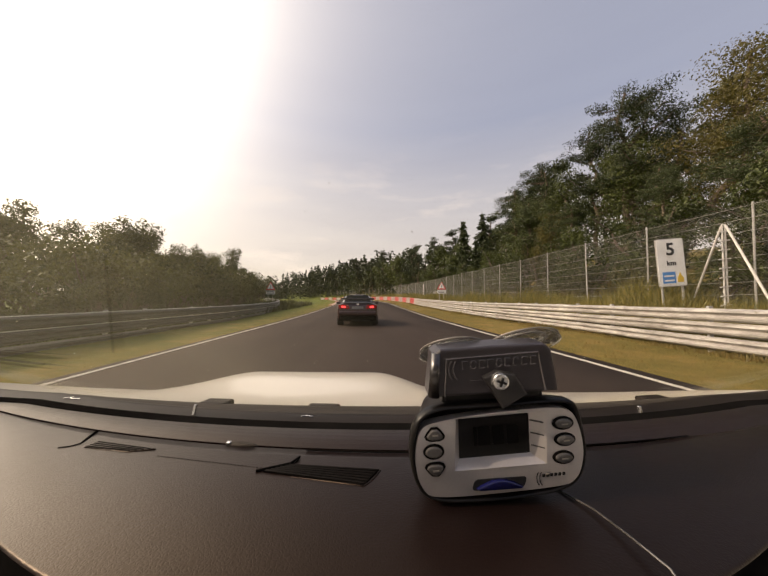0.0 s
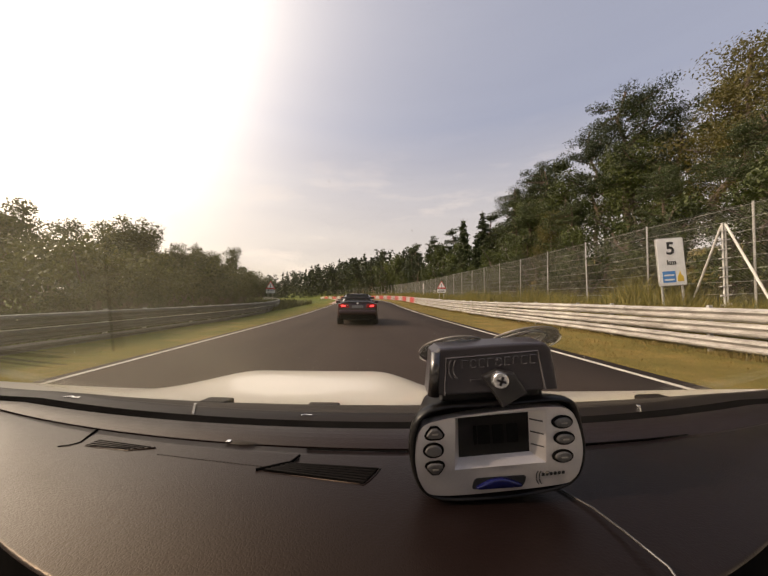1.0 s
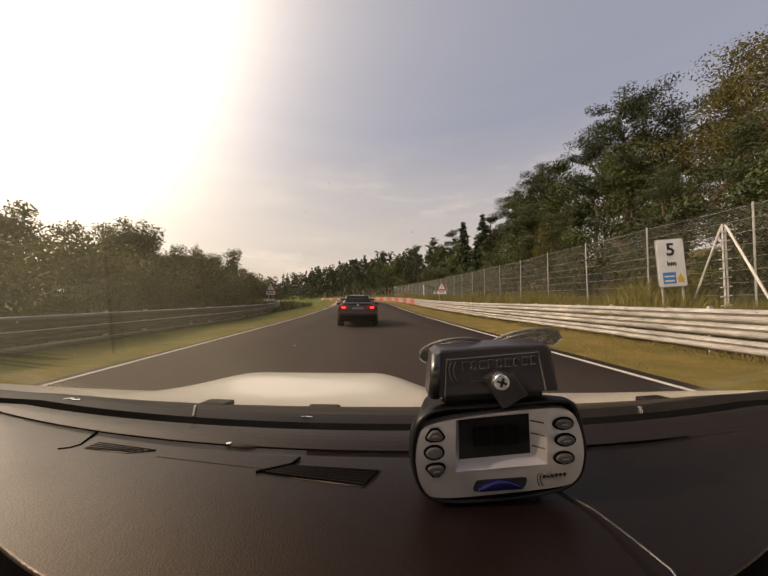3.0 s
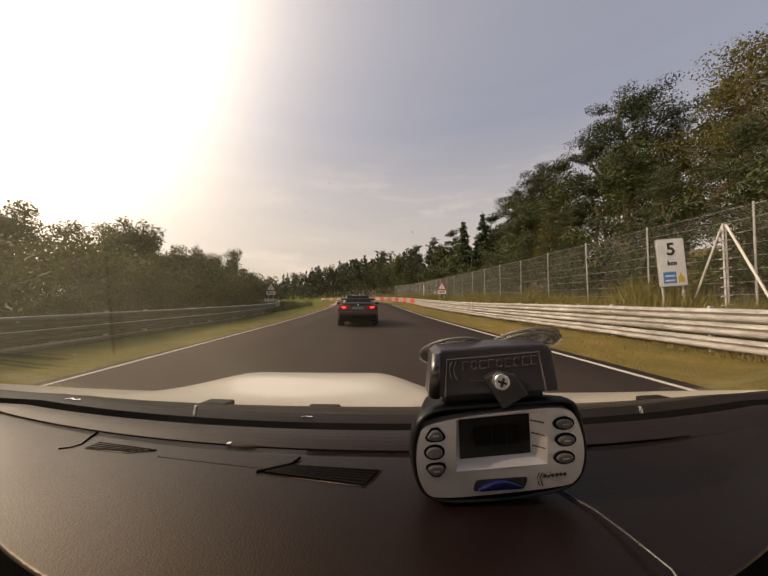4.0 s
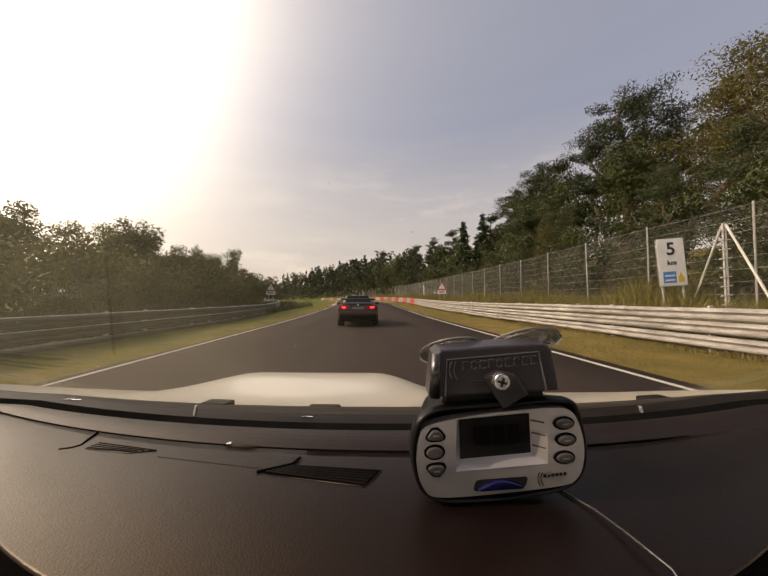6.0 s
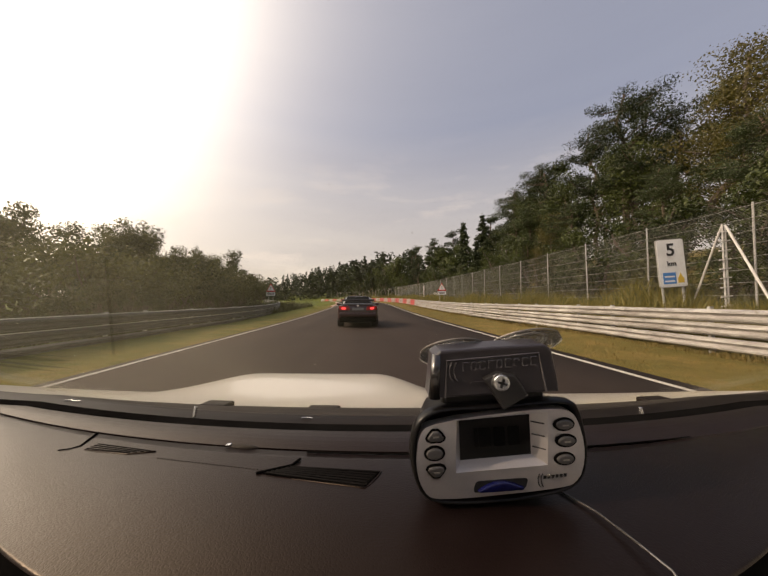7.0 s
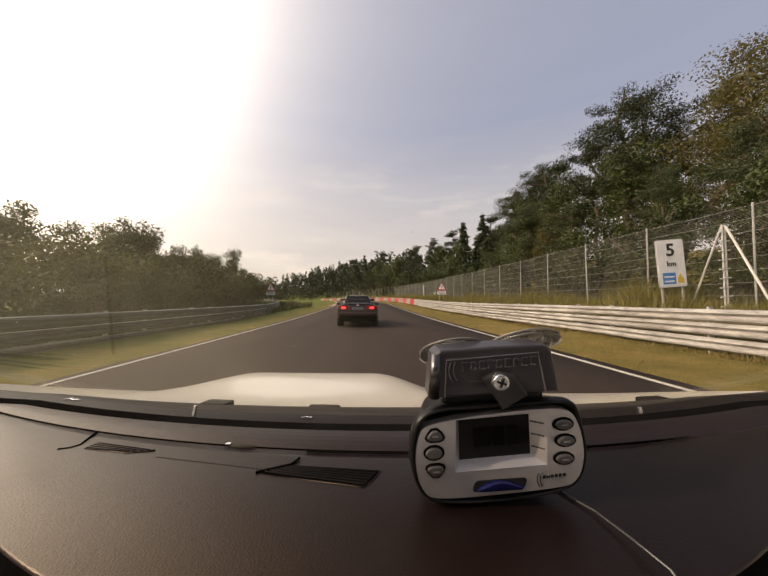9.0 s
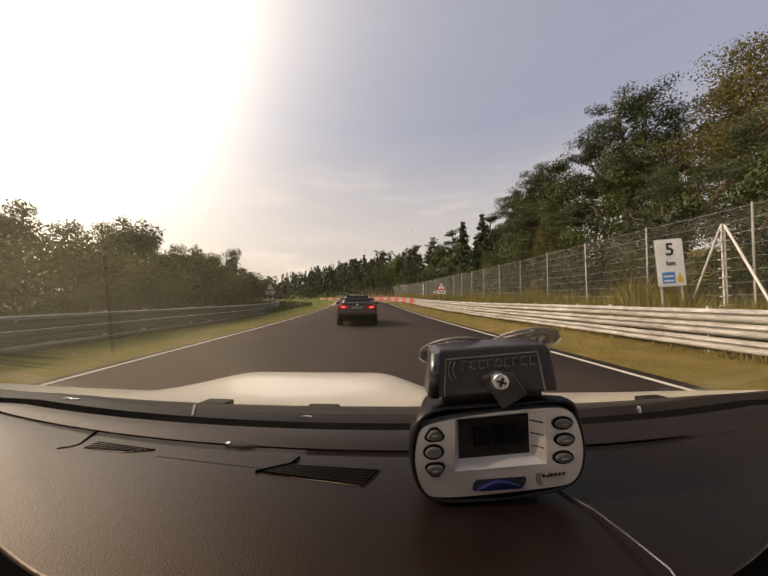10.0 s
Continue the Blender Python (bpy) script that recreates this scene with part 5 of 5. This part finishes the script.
def build_device():
    home = CAR @ GROW @ Matrix.Translation((0.0619, 0.16, -0.0876)) @ pose(0, 0, 0, 0, -4.0, TURN)
    t = thing("timing_device", "silver and black digital timing device hung above the dashboard", "timing device", m=home)
    rim = [(-117, 97), (-50, 96), (12, 96), (85, 97), (140, 97), (166, 87), (176, 34), (181, -10), (170, -59), (138, -87), (72, -97), (-21, -101), (-112, -99), (-155, -86), (-174, -49), (-181, 7), (-172, 52), (-156, 82)]
    panel = [(-143, 64), (-77, 73), (11, 78), (84, 81), (141, 79), (160, 60), (171, 5), (167, -36), (153, -69), (126, -79), (26, -86), (-88, -88), (-147, -82), (-163, -59), (-170, -12), (-165, 26), (-156, 52)]
    for _ in range(2):                         # round the corners off
        rim, panel = ([(p[0] * q + n[0] * (1 - q), p[1] * q + n[1] * (1 - q)) for p, n in zip(r, r[1:] + r[:1]) for q in (0.75, 0.25)] for r in (rim, panel))
    bm = bmesh.new()                           # case, tapering towards its back
    rings = [[bm.verts.new((x * k, y, z * k)) for x, z in [(a * MM, b * MM) for a, b in rim]] for y, k in ((0.004, 0.93), (-0.0012, 0.935), (-0.0024, 0.955), (-0.0024, 0.975), (-0.001, 1.0), (0.004, 1.0), (0.014, 0.9), (0.03, 0.8), (0.042, 0.72))]
    for p, q in zip(rings, rings[1:]):
        for i in range(len(p)):
            bm.faces.new((p[i], p[(i + 1) % len(p)], q[(i + 1) % len(p)], q[i]))
    bm.faces.new(rings[0])
    bm.faces.new(rings[-1])
    part("body", bm, CASE, t, "rounded glossy black case", smooth=True)
    # silver front with a sunk window for the display
    bm = bmesh.new()
    lo = [bm.verts.new((x * MM, -0.0012, z * MM)) for x, z in panel]
    hole = [(-82, 70), (102, 74), (96, -32), (-90, -35)]
    li = [bm.verts.new((x * MM, -0.0012, z * MM)) for x, z in hole]
    eds = [bm.edges.new((L[i], L[(i + 1) % len(L)])) for L in (lo, li) for i in range(len(L))]
    bmesh.ops.triangle_fill(bm, edges=eds, use_beauty=True)
    for k in range(-5, 6):
        bmesh.ops.bisect_plane(bm, geom=bm.verts[:] + bm.edges[:] + bm.faces[:], plane_co=(k * 27 * MM + 0.00001, 0, 0), plane_no=(1, 0, 0))
    for v in bm.verts:
        v.co.y += bow(v.co.x / MM)
    lo = [bm.verts.new(v.co) for v in lo]
    back = [bm.verts.new((v.co.x * 1.01, 0.0045, v.co.z * 1.01)) for v in lo]
    for i in range(len(lo)):
        bm.faces.new((lo[i], lo[(i + 1) % len(lo)], back[(i + 1) % len(lo)], back[i]))
    part("face", bm, SILVER, t, "silver front panel", smooth=True)
    bm = bmesh.new()
    glass = [(-71, 62), (75, 65), (73, -19), (-74, -22)]
    a0 = [bm.verts.new((x * MM, -0.0012 + bow(x), z * MM)) for x, z in hole]
    a1 = [bm.verts.new((x * MM, 0.0042, z * MM)) for x, z in glass]
    for i in range(4):
        bm.faces.new((a0[i], a0[(i + 1) % 4], a1[(i + 1) % 4], a1[i]))
    bez = part("bezel", bm, SILVER, t, "sloping silver surround of the display")
    part("screen", slab([(x * 1.01 * MM, z * 1.01 * MM) for x, z in glass], 0.0041, 0.0054), LCD, t, "dark display")
    for k, (x, w) in enumerate(((-38, 8), (-20, 26), (10, 24), (40, 24))):
        part("display_bar", slab(rounded(w * MM, 40 * MM, 3 * MM, 2, at=(x * MM, 22 * MM)), 0.0039, 0.0041), LCD_INK, t)
    for z in (50, 24, -2):
        part("bezel_notch", box(25 * MM, 0.0006, 2.4 * MM, (86 * MM, 0.0012, z * MM), 0, pose(0, 0, 0, 0, 0, -38)), BUTTON, bez)

    def button(x, z, w, h, shape):
        d = bow(x)
        if shape == "oval":
            o = oval(w * MM, h * MM, at=(x * MM, z * MM))
        else:
            s = 1 if shape == "up" else -1
            o = [(x * MM + a * w * MM * 0.5, z * MM + s * b * h * MM * 0.5) for a, b in ((-0.98, -0.3), (-0.85, -0.7), (-0.45, -0.95), (0.45, -0.95), (0.85, -0.7), (0.98, -0.3), (0.75, 0.25), (0.32, 0.9), (-0.32, 0.9), (-0.75, 0.25))]
        ring = part("button_ring", slab([(x * MM + (a - x * MM) * 1.26, z * MM + (b - z * MM) * 1.36) for a, b in o], -0.0019 + d, -0.0002 + d, 0.0003), RUBBER, t)
        part("button", slab(o, -0.003 + d, -0.0012 + d, 0.0009, 3), BUTTON, ring, "dark grey glossy button")
        if x > 0 and z < 50 or shape != "oval":
            part("button_mark", box(w * MM * 0.36, 0.0003, h * MM * 0.14, (x * MM, -0.0031 + d, z * MM)), RIM_CLEAR, ring)
    for x, z, shape in ((-127, 44, "up"), (-131, 9, "oval"), (-130, -27, "down")):
        button(x, z, 34, 23, shape)
    for x, z in ((132, 49), (134, 16), (129, -20)):
        button(x, z, 34, 20, "oval")
    part("recess", slab(rounded(106 * MM, 22 * MM, 7 * MM, 5, 0.35, at=(-2 * MM, -66 * MM)), -0.0017, -0.0008), INK, t)
    part("blue_button", slab([((x - 3) * MM, (-74 + 3 * math.cos(x / 46 * 1.2) + (15 * math.cos(x / 46 * 1.45) if top else 0)) * MM) for top, xs in ((True, range(46, -47, -4)), (False, range(-46, 47, 4))) for x in xs], -0.0036, -0.0012, 0.001, 3), BLUE, t, "long blue button")
    for k in range(6):
        part("print_bar", slab(rounded(5.5 * MM, 6 * MM, 1 * MM, 2, 0.2, at=((88 + 8 * k) * MM, (-56 + 0.5 * k) * MM)), -0.0015 + bow(88 + 8 * k), -0.0006 + bow(88 + 8 * k)), INK, t)
    for k in (0, 1):
        part("print_arc", tube([((80 - 6 * k + 7 * (1 - math.cos(a))) * MM, -0.0012 + bow(80), (-62 + 14 * math.sin(a)) * MM) for a in span(-1.2, 1.2, 8)], 1.1 * MM, 5), INK, t)

    for ob in t.children_recursive:            # the nearer end of the turned front is drawn smaller
        for v in ob.data.vertices:
            k = 1.0 + v.co.x * math.sin(radians(TURN)) / 0.16
            v.co.x, v.co.z = ((v.co.x + 0.0619) * k - 0.0619) / math.cos(radians(TURN)), (v.co.z - 0.0876) * k + 0.0876

    # bracket with its clamp, screw and two suction cups
    br = CAR @ GROW @ Matrix.Translation((0.0615, 0.158, -0.047)) @ pose(0, 0, 0, 0, -3.0, 0)
    b = thing("suction_bracket", "black plastic windscreen bracket with two clear suction cups", "bracket", m=br)
    out = [(-141, -38), (121, -36), (119, -8), (111, 46), (104, 56), (96, 61), (-5, 61), (-114, 58), (-128, 48)]
    part("housing", slab([(x * MM, z * MM) for x, z in out], 0.0, 0.018, 0.0016, 3), SATIN, b, "moulded black housing")
    inset = [(-110, -36), (94, -34), (82, 45), (-103, 38)]
    part("raised_frame", tube([(x * MM, -0.0003, z * MM) for x, z in inset[1:] + inset[:1]], 2.2 * MM, 6), EMBOSS, b)
    part("corner_post", rod((-131 * MM, 0.0018, -38 * MM), (-121 * MM, 0.0018, 50 * MM), 12 * MM, 10 * MM, 18), GLOSS, b, smooth=True)
    for k in range(9):
        shape = rounded(10.5 * MM, 17 * MM, (1.5, 5, 3, 1.5, 5)[k % 5] * MM, 3, at=((-66 + 17.2 * k) * MM, (24 + 0.6 * k) * MM))
        part("embossed_mark", tube([(x, -0.0002, z) for x, z in (shape if k % 3 else shape[:12])], 1.6 * MM, 5), EMBOSS, b)
    for k in (0, 1):
        part("embossed_arc", tube([((-90 - 9 * k + 10 * (1 - math.cos(a))) * MM, -0.0005, (16 + 20 * math.sin(a)) * MM) for a in span(-1.2, 1.2, 8)], 1.8 * MM, 6), EMBOSS, b)
    part("embossed_bar", slab(rounded(36 * MM, 3 * MM, 1 * MM, 2, at=(-38 * MM, -8 * MM)), -0.0006, 0.0), SATIN, b)
    part("clamp", slab([(x * MM, z * MM) for x, z in ((-34, 1), (-6, 13), (28, 6), (52, -35), (3, -62))], -0.004, 0.0, 0.001), BLACK, b, "black clamp tongue")
    sc = part("screw", slab(oval(32 * MM, 32 * MM, at=(-4 * MM, -4 * MM)), -0.0075, -0.003, 0.0009, 2), CHROME, b, "bright cross-head screw", smooth=False)
    for a in (20, 110):
        part("slot", box(18 * MM, 0.0008, 4 * MM, (-4 * MM, -0.0077, -4 * MM), 0, pose(0, 0, 0, 0, a, 0)), INK, sc)
    part("neck", join(box(210 * MM, 0.012, 46 * MM, (-4 * MM, 0.014, -58 * MM), 0.002), box(10 * MM, 0.01, 40 * MM, (-88 * MM, 0.014, -52 * MM), 0.001), box(8 * MM, 0.01, 40 * MM, (102 * MM, 0.014, -50 * MM), 0.001)), BLACK, b)
    for x, z in ((-60, 17), (112, 30)):
        tilt = pose(0, 0, 0, -29, 0, 0)
        bm = bmesh.new()
        prof = [(0.0, 0.004), (34, 0.004), (40, 0.0055), (46, 0.004), (54, 0.0025), (60, 0.003), (66, 0.0022), (69, 0.0), (60, -0.0004), (0, -0.0004)]
        rings = [[bm.verts.new((r * MM * 1.2 * math.cos(2 * math.pi * i / 40), r * MM * 1.4 * math.sin(2 * math.pi * i / 40), h)) for i in range(40)] for r, h in prof[1:-1]]
        for r0, r1 in zip(rings, rings[1:]):
            for i in range(40):
                bm.faces.new((r0[i], r0[(i + 1) % 40], r1[(i + 1) % 40], r1[i]))
        bm.faces.new(rings[0][::-1])
        bm.faces.new(rings[-1])
        bmesh.ops.transform(bm, matrix=Matrix.Translation((x * MM, 0.034, z * MM)) @ tilt, verts=bm.verts)
        cup = part("suction_cup", bm, CLEAR, b, "clear rubber suction cup", smooth=True)
        for r, w in ((66, 0.0006), (46, 0.0006)):
            ringm = tube([(Matrix.Translation((x * MM, 0.034, z * MM)) @ tilt) @ Vector((r * MM * 1.2 * math.cos(a), r * MM * 1.4 * math.sin(a), 0.003)) for a in span(0, 2 * math.pi, 40)], w, 6)
            part("rim", ringm, RIM_CLEAR, cup, smooth=True)
    cable = thing("cable", "thin black cable trailing over the dashboard", "cable", m=CAR)
    part("lead", tube([(0.12, 0.213, -0.134), (0.124, 0.236, -0.15), (0.127, 0.247, LEVEL + 0.003), (0.1387, 0.2282, LEVEL + 0.0026), (0.15, 0.2094, LEVEL + 0.0028), (0.1565, 0.188, LEVEL + 0.0026), (0.162, 0.166, LEVEL + 0.002), (0.163, 0.15, LEVEL - 0.006), (0.164, 0.12, LEVEL - 0.02), (0.164, 0.1, LEVEL - 0.09)], 0.00085, 8), CABLE, cable, smooth=True)


EMBOSS = material("raised_plastic", (0.05, 0.046, 0.05), (0.085, 0.078, 0.083), 0.2, bump=0)
RIM_CLEAR = material("milky_clear_rubber", (0.12, 0.112, 0.1), (0.2, 0.187, 0.17), 0.2, bump=0)
CABLE = material("glossy_cable_sheath", (0.04, 0.037, 0.034), (0.06, 0.055, 0.05), 0.16, bump=0, spec=0.9)
build_device()


# ---- signs and fences along the track ----
SIGN_RED = material("sign_red", (0.5, 0.03, 0.03), (0.6, 0.05, 0.045), 0.45, bump=0, worn=(0.4, 0.06, 0.05))


def warning_sign(side, y, turn):
    p = place(side, y)
    t = thing("warning_sign", "red-edged warning triangle over a white plate on two posts", "sign", "warning signs", Matrix.Translation(p) @ pose(0, 0, 0, 0, 0, turn))
    for x in (-0.25, 0.25):
        part("post", rod((x, 0.05, -0.2), (x, 0.05, 2.2), 0.03, n=8), POST, t)
    tri = [(-0.52, 1.75), (0.52, 1.75), (0.0, 2.65)]
    part("triangle", slab(tri, 0.0, 0.025), SIGN_RED, t, "red triangle")
    part("triangle_field", slab([(x * 0.72, 1.75 + 0.12 + (z - 1.75) * 0.72) for x, z in tri], -0.005, 0.0), SIGN_WHITE, t)
    part("mark", join(slab(rounded(0.07, 0.3, 0.03, 3, at=(0, 2.17)), -0.009, -0.005), slab(oval(0.08, 0.08, at=(0, 1.94)), -0.009, -0.005)), SIGN_INK, t, "black exclamation mark")
    part("plate", slab(rounded(0.95, 0.4, 0.04, 4, at=(0, 1.48)), 0.0, 0.025), SIGN_WHITE, t)
    for z in (1.56, 1.4):
        part("line_of_print", slab(rounded(0.72, 0.07, 0.01, 2, at=(0, z)), -0.005, 0.0), SIGN_INK, t)


warning_sign(-10.6, 34.0, 8)
warning_sign(9.0, 34.0, -8)


def utility_cabinet(side, y, tall):
    t = thing("utility_cabinet", "small pale grey utility cabinet behind the fence", "cabinet", "utility cabinets", Matrix.Translation(place(side, y)))
    part("plinth", box(0.74, 0.44, 0.24, (0, 0, 0.05), 0.01), POST, t)
    part("body", box(0.7, 0.4, tall, (0, 0, 0.17 + tall / 2), 0.015), SIGN_WHITE, t)
    part("lid", box(0.76, 0.46, 0.05, (0, 0, 0.195 + tall), 0.012), POST, t)
    for s in (-1, 1):
        door = part("door", box(0.32, 0.02, tall - 0.1, (s * 0.168, -0.205, 0.17 + tall / 2), 0.005), SIGN_WHITE, t)
        part("handle", box(0.02, 0.02, 0.12, (s * 0.04, -0.222, 0.2 + tall / 2), 0.005), SIGN_INK, door)


utility_cabinet(11.6, 46.0, 0.95)
utility_cabinet(11.7, 47.8, 1.1)


def meadow_fence():
    """A wire fence with bent tops beside the grey barrier, further back."""
    t = thing("wire_fence", "wire fence with cranked pale posts beside the grey barrier", "fence")
    ys = [-215.0 + 4.0 * i for i in range(18)]
    post = None
    for y in ys:
        ob = part("post", post or tube([(0, 0, -0.3), (0, 0, 2.2), (0.06, 0, 2.45), (0.35, 0, 2.75)], 0.035, 7), POST, t)
        post = ob.data
        ob.matrix_local = Matrix.Translation(place(-8.6, y))
    for h, off in [(0.4 + 0.35 * i, 0.0) for i in range(6)] + [(2.5, 0.1), (2.72, 0.33)]:
        part("wire", tube([place(-8.6, y) + Vector((off, 0, h)) for y in ys], 0.008, 4), WIRE, t)
    b = thing("marker_board", "small red board on a white post by the fence", "sign", m=Matrix.Translation(place(9.2, -165.0)))
    part("post", rod((0, 0, -0.2), (0, 0, 1.9), 0.05, n=10), SIGN_WHITE, b)
    part("board", slab(rounded(0.42, 0.36, 0.03, 3, at=(0, 1.75)), -0.07, -0.05), SIGN_RED, b)


meadow_fence()


def kerb():
    """Worn red and white kerb stones on the inside of the bend."""
    k = thing("kerb", "worn red and white kerb stones inside the bend", "kerb")
    meshes = []
    for i in range(46):
        y = 44.0 + 1.0 * i
        if len(meshes) < 2:
            bm = slab([(-0.35, -0.06), (0.3, -0.06), (0.3, 0.012), (0.1, 0.05), (-0.3, 0.06), (-0.35, 0.02)], 0.0, 0.99, 0.01)
            ob = part("kerb_stone", bm, (KERB_RED, KERB_WHITE)[i % 2], k)
            meshes.append(ob.data)
        else:
            ob = part("kerb_stone", meshes[i % 2], None, k)
        ob.matrix_local = pose(middle(y) - 4.98, y, lift(y), 0, 0, -math.degrees(heading(y)))


KERB_RED = material("worn_red_kerb", (0.3, 0.09, 0.06), (0.42, 0.16, 0.11), 0.8, scale=5.0, worn=(0.25, 0.2, 0.16))
KERB_WHITE = material("worn_white_kerb", (0.4, 0.37, 0.32), (0.58, 0.54, 0.48), 0.8, scale=5.0, worn=(0.3, 0.25, 0.2))
kerb()
